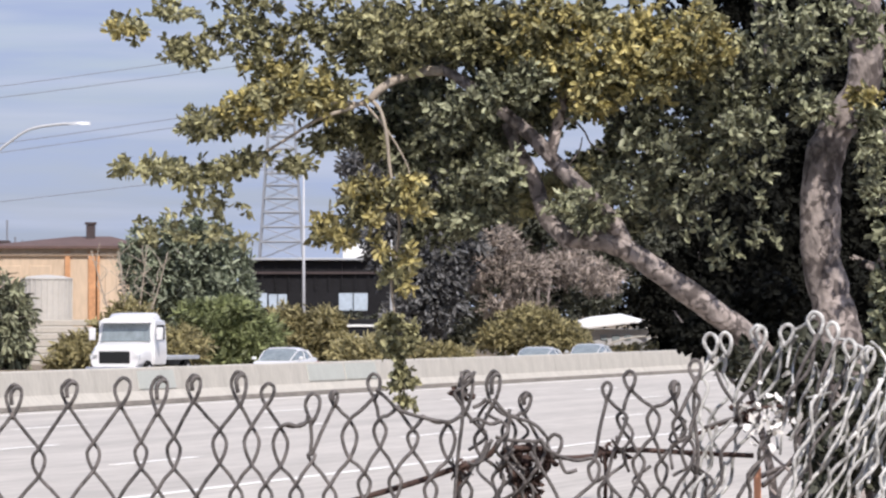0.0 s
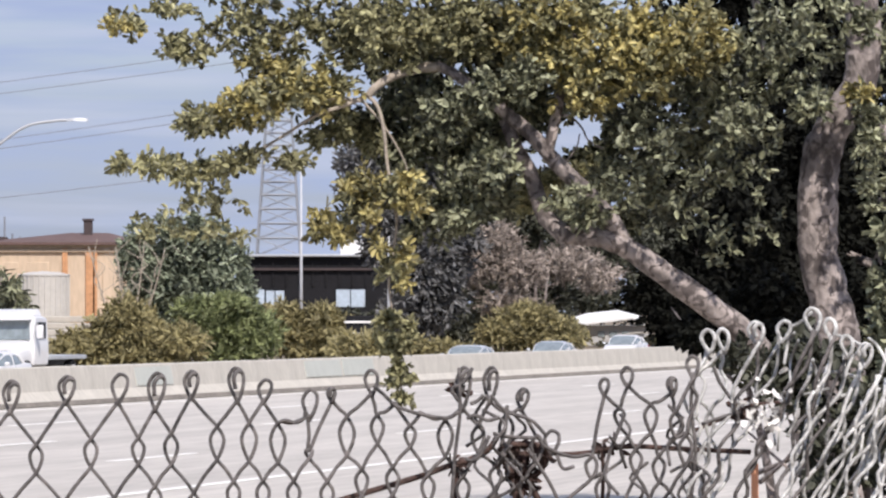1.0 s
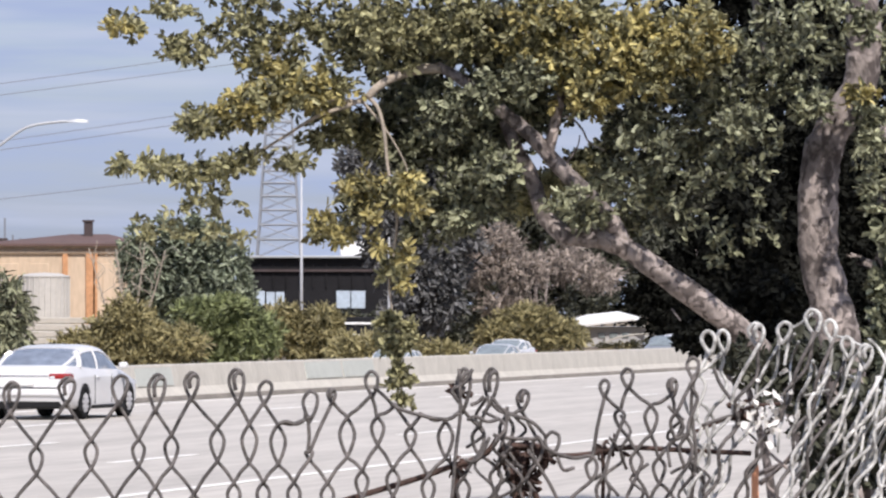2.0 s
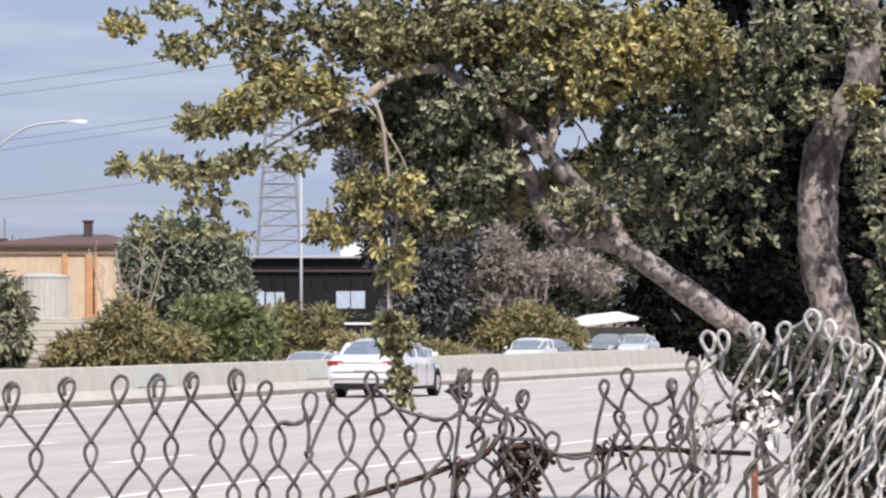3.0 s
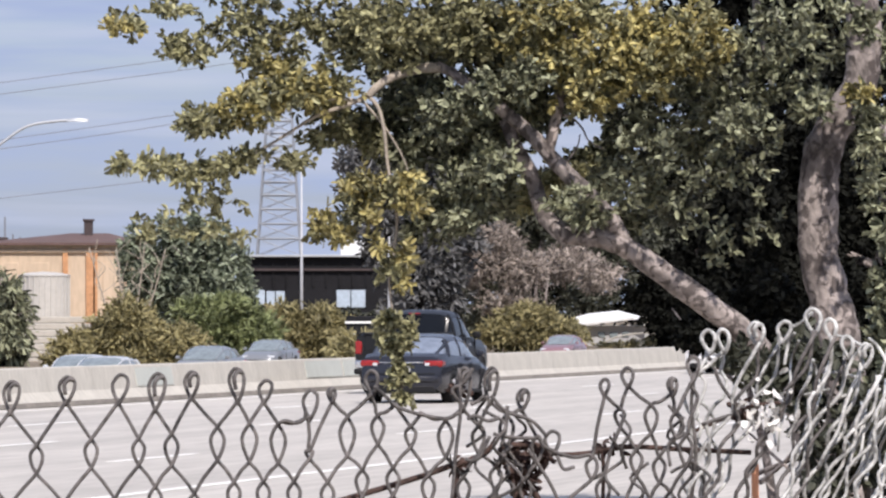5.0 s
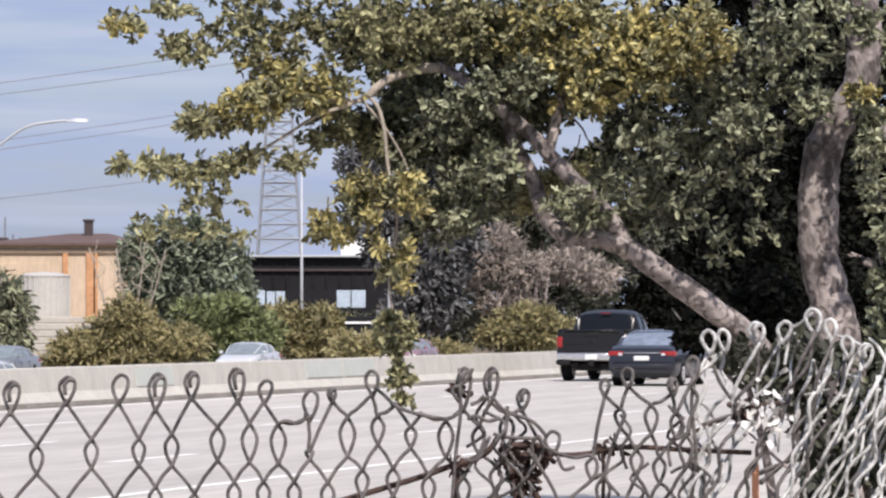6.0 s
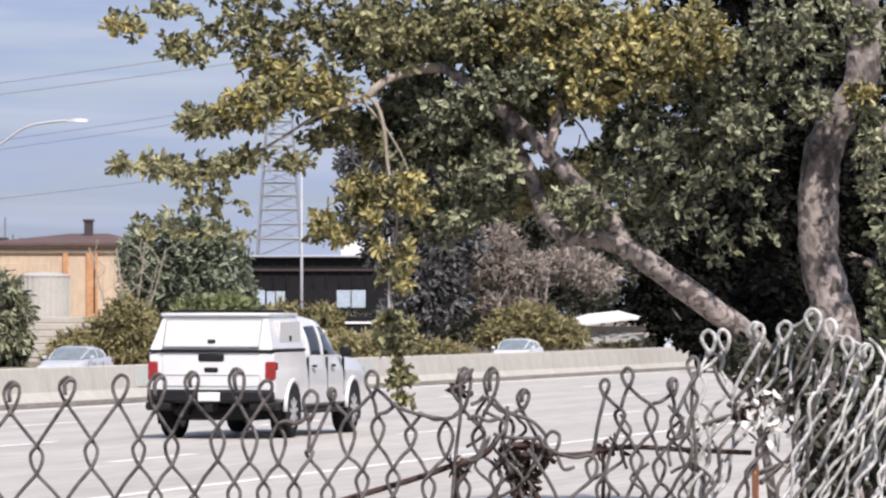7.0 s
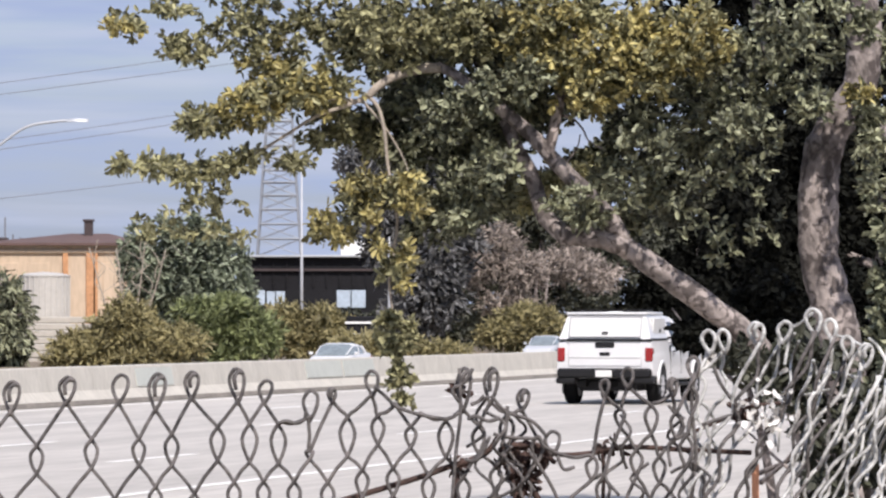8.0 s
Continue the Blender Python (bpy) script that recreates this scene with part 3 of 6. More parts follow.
def pickup(name, paint, label, canopy, chrome):
    """Crew-cab pickup truck; canopy: a white hard top over the bed."""
    car = thing(name, label, "pickup truck", group="vehicles on the near lanes")
    bumper = "chrome" if chrome else "trim"
    # bed box, cab body, bonnet
    part("bed", shell([(-2.86, 0.96, 0.98, 0.95, 0.62, 1.05, 1.32), (-2.80, 0.98, 1.0, 0.96, 0.56, 1.10, 1.36), (-1.05, 0.98, 1.0, 0.96, 0.50, 1.10, 1.36)]), paint, car)
    part("cab", shell([(-1.03, 0.98, 1.0, 0.90, 0.46, 1.08, 1.30), (1.30, 0.98, 1.0, 0.90, 0.46, 1.08, 1.28)]), paint, car)
    part("bonnet", shell([(1.31, 0.98, 1.0, 0.86, 0.48, 1.05, 1.27), (2.5, 0.97, 0.99, 0.80, 0.48, 1.02, 1.20), (2.85, 0.92, 0.94, 0.74, 0.52, 0.95, 1.10)]), paint, car)
    st = [(-0.99, 0.88, 1.27, 1.30), (-0.93, 0.89, 1.27, 1.62), (-0.84, 0.90, 1.27, 1.80), (-0.6, 0.90, 1.27, 1.875), (0.0, 0.91, 1.27, 1.895), (0.5, 0.91, 1.27, 1.86), (0.75, 0.90, 1.26, 1.77), (1.1, 0.89, 1.26, 1.52), (1.42, 0.86, 1.25, 1.28)]
    glasshouse(car, st, (2, 7), ((0.16, 0.16, 0.03), (-0.72, -0.70, 0.06)), paint, "glass")
    edge_posts(car, st, 0, 3, paint, 0.05)
    edge_posts(car, st, 6, 9, paint, 0.035)
    for x in (0.18, -0.96, 1.2):
        for sgn in (-1, 1):
            part("door_gap", boxes(((x, 0.985 * sgn - 0.018, 0.62), (x + 0.016, 0.985 * sgn + 0.018, 1.24))), "trim", car)
    for x in (-0.72, 0.42):
        for sgn in (-1, 1):
            a, b = (0.995, 1.03) if sgn > 0 else (-1.03, -0.995)
            part("door_handle", boxes(((x - 0.02, a, 1.08), (x + 0.18, b, 1.12)), bevel=0.01), "trim" if not chrome else "chrome", car)
    for x in (-1.86, 1.82):
        for y in (-0.86, 0.86):
            arch(car, x, y * 1.15, 0.455)
            wheel(car, x, y, 0.40, 0.27)
    for x in (-1.86, 1.82):
        for sgn in (-1, 1):
            lip = [(x + 0.475 * math.cos(a), sgn * 1.0, 0.42 + 0.475 * math.sin(a)) for a in [math.pi * (i / 12) for i in range(13)]]
            part("arch_lip", tube(bmesh.new(), lip, 0.035, 6), paint, car, smooth=True)
    part("rear_bumper", boxes(((-3.0, -0.97, 0.56), (-2.78, 0.97, 0.76)), bevel=0.04), bumper, car)
    for sgn in (-1, 1):
        part("bumper_corner", boxes(((-2.97, 0.8 * sgn - 0.2, 0.44), (-2.55, 0.8 * sgn + 0.2, 0.57)), bevel=0.03), "trim", car)
        part("bed_rail", boxes(((-2.86, 0.93 * sgn - 0.05, 1.345), (-1.04, 0.93 * sgn + 0.05, 1.385)), bevel=0.012), "trim", car, "black bed rail cap")
    part("tailgate_lip", boxes(((-2.92, -0.78, 1.33), (-2.78, 0.78, 1.375)), bevel=0.018), "trim" if canopy else paint, car)
    part("tow_hitch", boxes(((-3.06, -0.07, 0.42), (-2.7, 0.07, 0.54)), bevel=0.01), "trim", car)
    part("spare_tyre", loft(bmesh.new(), [[(-2.2 + q * math.cos(2 * math.pi * i / 20), q * math.sin(2 * math.pi * i / 20), z) for i in range(20)] for q, z in ((0.3, 0.34), (0.36, 0.38), (0.36, 0.48), (0.3, 0.52))]), "rubber", car)
    part("under_rail", boxes(((-2.7, -0.62, 0.36), (2.5, -0.42, 0.52)), ((-2.7, 0.42, 0.36), (2.5, 0.62, 0.52)), ((-2.5, -0.6, 0.28), (-1.2, 0.6, 0.5)), bevel=0.03), "trim", car, "dark frame and axle")
    for y in (-0.95, 0.95):
        part("side_step", boxes(((-0.95, y - 0.05, 0.36), (1.2, y + 0.05, 0.44)), bevel=0.02), bumper, car)
    part("tailgate", boxes(((-2.875, -0.76, 0.80), (-2.84, 0.76, 1.33)), bevel=0.015), paint, car)
    part("tailgate_handle", boxes(((-2.9, -0.2, 1.19), (-2.86, 0.2, 1.31)), bevel=0.02), "trim", car, "black handle")
    part("badge", boxes(((-2.888, -0.11, 1.02), (-2.86, 0.11, 1.10)), bevel=0.02), "trim", car, "small dark oval badge")
    part("rear_plate", boxes(((-3.012, -0.17, 0.58), (-2.99, 0.17, 0.72)), bevel=0.008), "plate", car, "plain pale number plate")
    for sgn in (-1, 1):
        a, b = (0.83, 0.985) if sgn > 0 else (-0.985, -0.83)
        part("tail_lamp", boxes(((-2.885, a, 0.9), (-2.68, b, 1.19)), bevel=0.02), "tail_red", car, "tall red tail lamp")
        a, b = (0.98, 1.16) if sgn > 0 else (-1.16, -0.98)
        part("side_mirror", boxes(((0.98, a, 1.24), (1.08, b, 1.4)), bevel=0.03), "trim", car)
        a, b = (0.6, 0.92) if sgn > 0 else (-0.92, -0.6)
        part("head_lamp", boxes(((2.6, a, 0.86), (2.86, b, 1.06)), bevel=0.02), "head_clear", car)
    part("grille", boxes(((2.7, -0.58, 0.66), (2.88, 0.58, 1.05)), bevel=0.02), "trim", car)
    # shade line of the tailgate crease, drawn as a strip in another tone
    part("crease_strip", boxes(((-2.89, -0.74, 0.98), (-2.87, 0.74, 1.0)), bevel=0.005), "panel_white" if canopy else "trim", car, "thin strip for the shade line of the tailgate crease")
    part("brake_lamp", boxes(((-0.99, -0.14, 1.80), (-0.93, 0.14, 1.83)), bevel=0.008), "tail_red", car)
    if canopy:
        bm = bmesh.new()
        loft(bm, [[(x, -w, z), (x, w, z), (x2, w2, z2), (x2, -w2, z2)] for x, w, z, x2, w2, z2 in ((-2.88, 0.95, 1.365, -2.62, 0.80, 1.90), (-1.0, 0.95, 1.365, -1.0, 0.80, 1.92))])
        cp = part("canopy", bm, paint, car, "white hard canopy over the bed")
        part("canopy_lid", boxes(((-2.70, -0.84, 1.88), (-0.98, 0.84, 1.935)), bevel=0.02), paint, cp)
        bm = boxes(((-0.03, -0.74, 0), (0.0, 0.74, 0.47)), bevel=0.012)
        lid = part("canopy_door", bm, "panel_white", cp, "lift-up white rear door")
        lid.matrix_basis = pose(-2.87, 0, 1.40, 0, 26, 0)
        for lo, hi in (((-0.042, -0.75, -0.005), (-0.024, 0.75, 0.012)), ((-0.042, -0.75, 0.458), (-0.024, 0.75, 0.475)), ((-0.042, -0.75, 0.012), (-0.024, -0.735, 0.458)), ((-0.042, 0.735, 0.012), (-0.024, 0.75, 0.458))):
            part("door_seal", boxes((lo, hi)), "rim", lid)
        part("canopy_lock", boxes(((-0.055, -0.06, 0.06), (-0.02, 0.06, 0.12)), bevel=0.01), "trim", lid)
        part("canopy_seam", boxes(((-2.9, -0.955, 1.345), (-1.0, 0.955, 1.372)), bevel=0.006), "trim", cp, "dark rubber seam")
        for sgn in (-1, 1):
            part("side_hatch", boxes(((-2.35, 0.86 * sgn - 0.06, 1.46), (-1.15, 0.86 * sgn + 0.06, 1.81)), bevel=0.02), "panel_white", cp, "white side hatch")
            part("hatch_lock", boxes(((-1.8, 0.925 * sgn - 0.012, 1.5), (-1.72, 0.925 * sgn + 0.012, 1.58)), bevel=0.006), "trim", cp)
        part("rack_bar", boxes(((-2.62, -0.66, 1.95), (-2.56, 0.66, 1.985)), bevel=0.01), "trim", cp)
        for sgn in (-1, 1):
            part("roof_rack_rail", boxes(((-2.6, 0.62 * sgn - 0.035, 1.935), (-1.1, 0.62 * sgn + 0.035, 1.985)), bevel=0.01), "trim", cp)
    return car


def box_truck(name):
    car = thing(name, "white medium truck with a square cab and dark grille", "truck", group="vehicles on the far lanes")
    part("cab", shell([(-0.9, 1.12, 1.16, 1.06, 0.75, 1.7, 2.58), (0.35, 1.12, 1.16, 1.06, 0.75, 1.7, 2.62), (0.6, 1.12, 1.15, 1.02, 0.75, 1.62, 1.72)]), "paint_white", car)
    part("bonnet", shell([(0.6, 1.0, 1.05, 0.85, 0.7, 1.35, 1.70), (1.7, 0.95, 1.0, 0.76, 0.7, 1.28, 1.55), (2.0, 0.88, 0.92, 0.66, 0.72, 1.15, 1.42)]), "paint_white", car)
    bm = bmesh.new()
    loft(bm, [[(0.66, -0.98, 1.72), (0.66, 0.98, 1.72), (0.46, 0.9, 2.42), (0.46, -0.9, 2.42)], [(0.5, -0.98, 1.72), (0.5, 0.98, 1.72), (0.34, 0.9, 2.42), (0.34, -0.9, 2.42)]])
    part("windscreen", bm, "glass_pale", car, "wide windscreen")
    part("sun_visor", boxes(((0.38, -0.98, 2.42), (0.8, 0.98, 2.5)), bevel=0.02), "paint_white", car)
    part("roof_fairing", shell([(-0.9, 0.9, 0.9, 0.72, 2.5, 2.66, 2.84), (-0.2, 0.9, 0.9, 0.72, 2.5, 2.66, 2.82), (0.3, 0.8, 0.8, 0.6, 2.5, 2.58, 2.66)]), "paint_white", car)
    part("roof_lamp", boxes(((0.1, -0.7, 2.6), (0.2, -0.6, 2.68)), ((0.1, 0.6, 2.6), (0.2, 0.7, 2.68)), ((0.1, -0.05, 2.6), (0.2, 0.05, 2.68)), bevel=0.02), "head_clear", car)
    for sgn in (-1, 1):
        a, b = (1.15, 1.17) if sgn > 0 else (-1.17, -1.15)
        part("side_window", boxes(((-0.6, a, 1.75), (0.3, b, 2.35)), bevel=0.005), "glass", car)
        a, b = (1.2, 1.45) if sgn > 0 else (-1.45, -1.2)
        part("side_mirror", boxes(((0.5, a, 1.75), (0.62, b, 2.25)), bevel=0.03), "paint_white", car)
        a, b = (0.66, 0.96) if sgn > 0 else (-0.96, -0.66)
        part("head_lamp", boxes(((1.7, a, 1.0), (2.0, b, 1.2)), bevel=0.02), "head_clear", car)
    part("grille", boxes(((1.85, -0.6, 0.85), (2.03, 0.6, 1.32)), bevel=0.02), "trim", car, "dark upright grille")
    part("front_bumper", boxes(((1.8, -1.1, 0.48), (2.12, 1.1, 0.72)), bevel=0.03), "chrome", car)
    part("cargo_frame", boxes(((-5.2, -0.45, 0.7), (0.0, -0.3, 0.95)), ((-5.2, 0.3, 0.7), (0.0, 0.45, 0.95)), bevel=0.01), "trim", car)
    part("flatbed", boxes(((-5.3, -1.15, 0.96), (-1.1, 1.15, 1.12)), bevel=0.02), "steel", car)
    for x in (1.15, -3.9):
        for y in (-0.98, 0.98):
            wheel(car, x, y, 0.48, 0.28)
    return car


NEAR_YAW, FAR_YAW = 90 - ROAD_TURN, 270 - ROAD_TURN


def drive(car, n, fit, t0, t1, far):
    """Rows each half second along the lane n; fit: speed change, speed and place along the road, held to a steady speed outside t0 to t1."""
    a, b, c = fit
    rows = []
    for i in range(17):
        t = i * 0.5
        u = min(max(t, t0), t1)
        s = a * u * u + b * u + c + (2 * a * u + b) * (t - u)
        z = far_z(n) if far else 0.0
        p = plan(s, n, z)
        rows.append((t, pose(p.x, p.y, p.z, 0.23 if far else 0, 0, FAR_YAW if far else NEAR_YAW)))
    walk(car, rows)


NEAR, FAR = "vehicles on the near lanes", "vehicles on the far lanes"
white_pickup = pickup("pickup_truck", "paint_white", "white crew-cab pickup with a white hard canopy", True, False)
black_pickup = pickup("pickup_truck", "paint_black", "black crew-cab pickup with a chrome rear bumper", False, True)
white_sedan = sedan("sedan", "paint_white", "white four-door saloon with red tail lamps", NEAR, glass="glass_sky")
white_sedan.scale = (0.91, 0.92, 0.9)
white_pickup.scale = (0.95, 0.99, 0.96)
black_pickup.scale = (0.89, 0.97, 1.0)
dark_sedan = sedan("sedan", "paint_blue", "dark blue-grey four-door saloon with red lamps", NEAR, glass="glass_sky")
dark_sedan.scale = (0.93, 0.97, 0.97)
far_white = sedan("sedan", "paint_white", "white saloon driving towards the viewer beyond the barrier", FAR, glass="glass_pale")
far_silver = sedan("sedan", "paint_silver", "silver saloon driving slowly beyond the barrier", FAR, glass="glass_pale")
far_grey = sedan("sedan", "paint_silver", "pale silver saloon in the outer far lane", FAR, glass="glass_pale")
far_pearl = sedan("sedan", "paint_white", "pearl white saloon in the middle far lane", FAR, glass="glass_pale")
far_suv = crossover("crossover", "paint_white", "white crossover in the inner far lane", FAR)
far_suv.scale = (1, 1, 0.92)
far_grey_suv = sedan("sedan", "paint_grey", "grey saloon beyond the barrier", FAR, glass="glass_pale")
far_blue = sedan("sedan", "paint_silver", "blue-silver saloon beyond the barrier", FAR, glass="glass_pale")
far_maroon = sedan("sedan", "paint_maroon", "maroon saloon with a pale windscreen beyond the barrier", FAR, glass="glass_pale")
far_late = sedan("sedan", "paint_white", "white saloon with a sloping bonnet beyond the barrier", FAR, glass="glass_pale")
far_last = sedan("sedan", "paint_silver", "silver saloon far down the opposite lanes", FAR, glass="glass_pale")
far_quick = sedan("sedan", "paint_grey", "grey saloon in the inner far lane", FAR, glass="glass_pale")
truck = box_truck("box_truck")
truck.scale = (1.05, 1.05, 1.0)
for car in (far_white, far_silver, far_grey, far_pearl, far_grey_suv, far_blue, far_maroon, far_late, far_last, far_quick):
    car.scale = (0.98, 0.98, 1.0)
for car in (far_silver, far_grey):
    car.scale = (0.95, 0.95, 0.92)


def motions():
    drive(white_pickup, 21.1, (-1.8, 54.9, -221.8), 6.4, 8, False)
    drive(black_pickup, 28.3, (-1.124, 33.38, -25.49), 3.6, 6.8, False)
    drive(white_sedan, 28.05, (-1.25, 30.25, 29.5), 2.8, 4.7, False)
    drive(dark_sedan, 25.3, (-1.159, 37.03, -54.59), 4.0, 6.4, False)
    drive(far_white, 54.0, (0, -35.59, 192.96), 0, 8, True)
    drive(truck, 60.0, (0, -14.63, 191.93), 0, 8, True)
    drive(far_silver, 48.0, (0, -12.17, 212.02), 0, 8, True)
    drive(far_grey, 51.0, (-2.138, -4.94, 235.88), 0.5, 4.7, True)
    drive(far_pearl, 55.0, (-0.127, -27.10, 291.90), 1, 4.7, True)
    drive(far_suv, 54.0, (-3.38, -16.74, 318.19), 2.8, 4.7, True)
    drive(far_grey_suv, 64.5, (-0.18, -36.80, 417.00), 2.8, 5.8, True)
    drive(far_blue, 60.0, (0.945, -36.31, 392.96), 3.2, 7.0, True)
    drive(far_maroon, 60.0, (-0.09, -33.41, 441.18), 4.7, 7.5, True)
    drive(far_late, 54.0, (-1.84, -5.13, 360.57), 5.8, 8, True)
    drive(far_last, 60.0, (0, -38.82, 578.07), 0, 8, True)
    drive(far_quick, 54.0, (0, -29.14, 328.58), 0, 8, True)

# ---- plants ----


def leaf_mesh(name, pts, aim, length, width, material, parent=None, label="", seed=1, droop=0.2):
    """Many small folded leaves: pts are their feet, aim the way each one points."""
    rng = np.random.default_rng(seed)
    pts, aim = np.asarray(pts, float), np.asarray(aim, float)
    k = len(pts)
    aim = aim + rng.normal(0, 0.45, (k, 3))
    aim[:, 2] -= droop
    aim /= np.linalg.norm(aim, axis=1)[:, None]
    side = np.cross(aim, rng.normal(0, 1, (k, 3)))
    side /= np.linalg.norm(side, axis=1)[:, None] + 1e-9
    up = np.cross(side, aim)
    ln = length * rng.uniform(0.7, 1.25, (k, 1))
    wd = width * rng.uniform(0.75, 1.25, (k, 1))
    v = np.empty((k, 6, 3))
    v[:, 0] = pts
    v[:, 1] = pts + aim * ln * 0.35 + side * wd * 0.5 + up * wd * 0.18
    v[:, 2] = pts + aim * ln * 0.8 + side * wd * 0.46 + up * wd * 0.12
    v[:, 3] = pts + aim * ln - up * wd * 0.15
    v[:, 4] = pts + aim * ln * 0.8 - side * wd * 0.46 + up * wd * 0.12
    v[:, 5] = pts + aim * ln * 0.35 - side * wd * 0.5 + up * wd * 0.18
    f = np.arange(k)[:, None] * 6
    faces = np.concatenate([f + np.array([[0, 1, 2, 3]]), f + np.array([[0, 3, 4, 5]])], axis=0)
    me = bpy.data.meshes.new(name)
    me.from_pydata(v.reshape(-1, 3).tolist(), [], faces.tolist())
    me.materials.append(M[material])
    ob = new(name, me)
    ob.parent = parent
    ob["kind"] = "stuff"
    if label:
        ob["label"] = label
    return ob


def blob_leaves(blobs, per, clump, rng, shell_bias=0.6):
    """Leaf feet and aims for sprigs that fill uneven ellipsoids: (centre, rx, ry, rz, sprigs)."""
    feet, aims = [], []
    for c, rx, ry, rz, count in blobs:
        c = np.array(c)
        d = rng.normal(0, 1, (count, 3))
        d /= np.linalg.norm(d, axis=1)[:, None]
        r = rng.uniform(0, 1, (count, 1)) ** shell_bias
        # uneven outline: some sprigs reach out, others fall short
        r *= 0.82 + 0.36 * rng.random((count, 1)) * (0.5 + 0.5 * np.sin(d[:, :1] * 7 + d[:, 2:] * 9))
        p = c + d * r * np.array([rx, ry, rz])
        out = d * np.array([1, 1, 0.7]) + rng.normal(0, 0.5, (count, 3)) + np.array([0, 0, 0.25])
        out /= np.linalg.norm(out, axis=1)[:, None]
        for _ in range(per):
            feet.append(p + out * rng.uniform(-0.5, 0.6, (count, 1)) * clump)
            fan = rng.normal(0, 1, (count, 3))
            fan /= np.linalg.norm(fan, axis=1)[:, None]
            aims.append(out * 0.55 + fan * 0.85)
    return np.concatenate(feet), np.concatenate(aims)


def limb(name, pts, r0, r1, material, parent, label="", per=5, sides=9, rough=0.0, seed=0):
    path = smooth_path(pts, per)
    rad = taper(r0, r1, len(path))
    if rough:
        rng = random.Random(seed)
        rad = [r * (1 + rng.uniform(-rough, rough)) for r in rad]
        path = [p + Vector((rng.uniform(-1, 1), rng.uniform(-1, 1), 0)) * rough * r0 * 0.5 for p in path]
    return part(name, tube(bmesh.new(), path, rad, sides), material, parent, label, smooth=True)


def roadside_tree():
    tree = thing("tree", "leaning roadside tree with grey bark and small olive leaves", "tree")
    D = 25.0
    limb("trunk", [(1.914, 25.00, 0.223), (1.998, 25.00, 0.921), (2.011, 25.00, 1.311), (1.964, 25.00, 1.702), (1.914, 25.00, 1.925), (1.855, 25.00, 2.176), (1.852, 25.00, 2.455), (1.875, 25.00, 2.678), (1.947, 25.00, 2.840), (2.053, 25.00, 2.999), (2.078, 25.00, 3.208), (2.070, 25.00, 3.404), (2.067, 25.10, 3.662), (2.021, 25.30, 4.579)],
         0.118, 0.075, "bark", tree, "upright grey trunk with mottled bark", rough=0.07, seed=3, sides=14)
    limb("trunk", [(1.942, 25.00, 0.223), (1.864, 24.90, 1.036), (1.705, 24.80, 1.482), (1.505, 24.70, 1.743), (1.320, 24.60, 1.895), (1.083, 24.50, 2.064), (0.889, 24.45, 2.197), (0.752, 24.40, 2.246), (0.561, 24.40, 2.262)],
         0.076, 0.046, "bark", tree, "leaning grey trunk", rough=0.06, seed=4, sides=12)
    limb("limb", [(0.862, 24.45, 2.225), (0.792, 24.40, 2.347), (0.670, 24.40, 2.483), (0.547, 24.40, 2.605), (0.438, 24.40, 2.728), (0.316, 24.40, 2.837), (0.180, 24.40, 2.946), (0.044, 24.40, 3.041), (-0.033, 24.40, 3.079)], 0.05, 0.022, "bark", tree, rough=0.05, seed=5)
    limb("limb", [(0.588, 24.40, 2.257), (0.495, 24.50, 2.348), (0.456, 24.60, 2.460), (0.415, 24.60, 2.584), (0.346, 24.60, 2.707), (0.237, 24.70, 3.000)], 0.046, 0.03, "bark", tree, rough=0.05, seed=6)
    limb("limb", [(0.501, 24.40, 2.654), (0.528, 24.40, 2.755), (0.561, 24.40, 2.905), (0.604, 24.40, 3.109), (0.643, 24.40, 3.340)], 0.032, 0.018, "bark", tree, rough=0.05, seed=7)
    limb("bough", [(-0.011, 24.40, 3.068), (-0.106, 24.40, 3.063), (-0.228, 24.35, 3.028), (-0.315, 24.30, 2.974), (-0.363, 24.30, 2.922)], 0.026, 0.018, "twig_pale", tree, "pale bough")
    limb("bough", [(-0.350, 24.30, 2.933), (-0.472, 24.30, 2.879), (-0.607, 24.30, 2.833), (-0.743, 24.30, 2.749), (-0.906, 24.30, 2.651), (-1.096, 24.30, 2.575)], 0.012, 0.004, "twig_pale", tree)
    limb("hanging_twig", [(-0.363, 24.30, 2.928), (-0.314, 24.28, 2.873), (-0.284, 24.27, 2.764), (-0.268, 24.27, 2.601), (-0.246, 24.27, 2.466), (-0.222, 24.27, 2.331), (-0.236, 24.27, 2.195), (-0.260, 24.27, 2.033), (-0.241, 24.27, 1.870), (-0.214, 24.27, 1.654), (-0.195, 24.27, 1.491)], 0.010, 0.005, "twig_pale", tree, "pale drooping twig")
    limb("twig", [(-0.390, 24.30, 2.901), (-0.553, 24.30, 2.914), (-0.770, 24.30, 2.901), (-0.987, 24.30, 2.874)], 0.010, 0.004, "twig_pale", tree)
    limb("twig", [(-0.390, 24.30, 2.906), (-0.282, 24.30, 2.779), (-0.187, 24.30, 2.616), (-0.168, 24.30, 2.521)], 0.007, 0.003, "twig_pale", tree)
    limb("twig", [(1.566, 24.80, 3.060), (1.558, 24.80, 3.226), (1.533, 24.80, 3.419), (1.511, 24.80, 3.585)], 0.024, 0.02, "bark", tree)
    limb("twig", [(0.547, 24.40, 2.837), (0.615, 24.40, 2.828), (0.670, 24.40, 2.774), (0.702, 24.40, 2.714), (0.779, 24.40, 2.671)], 0.007, 0.003, "bark", tree)
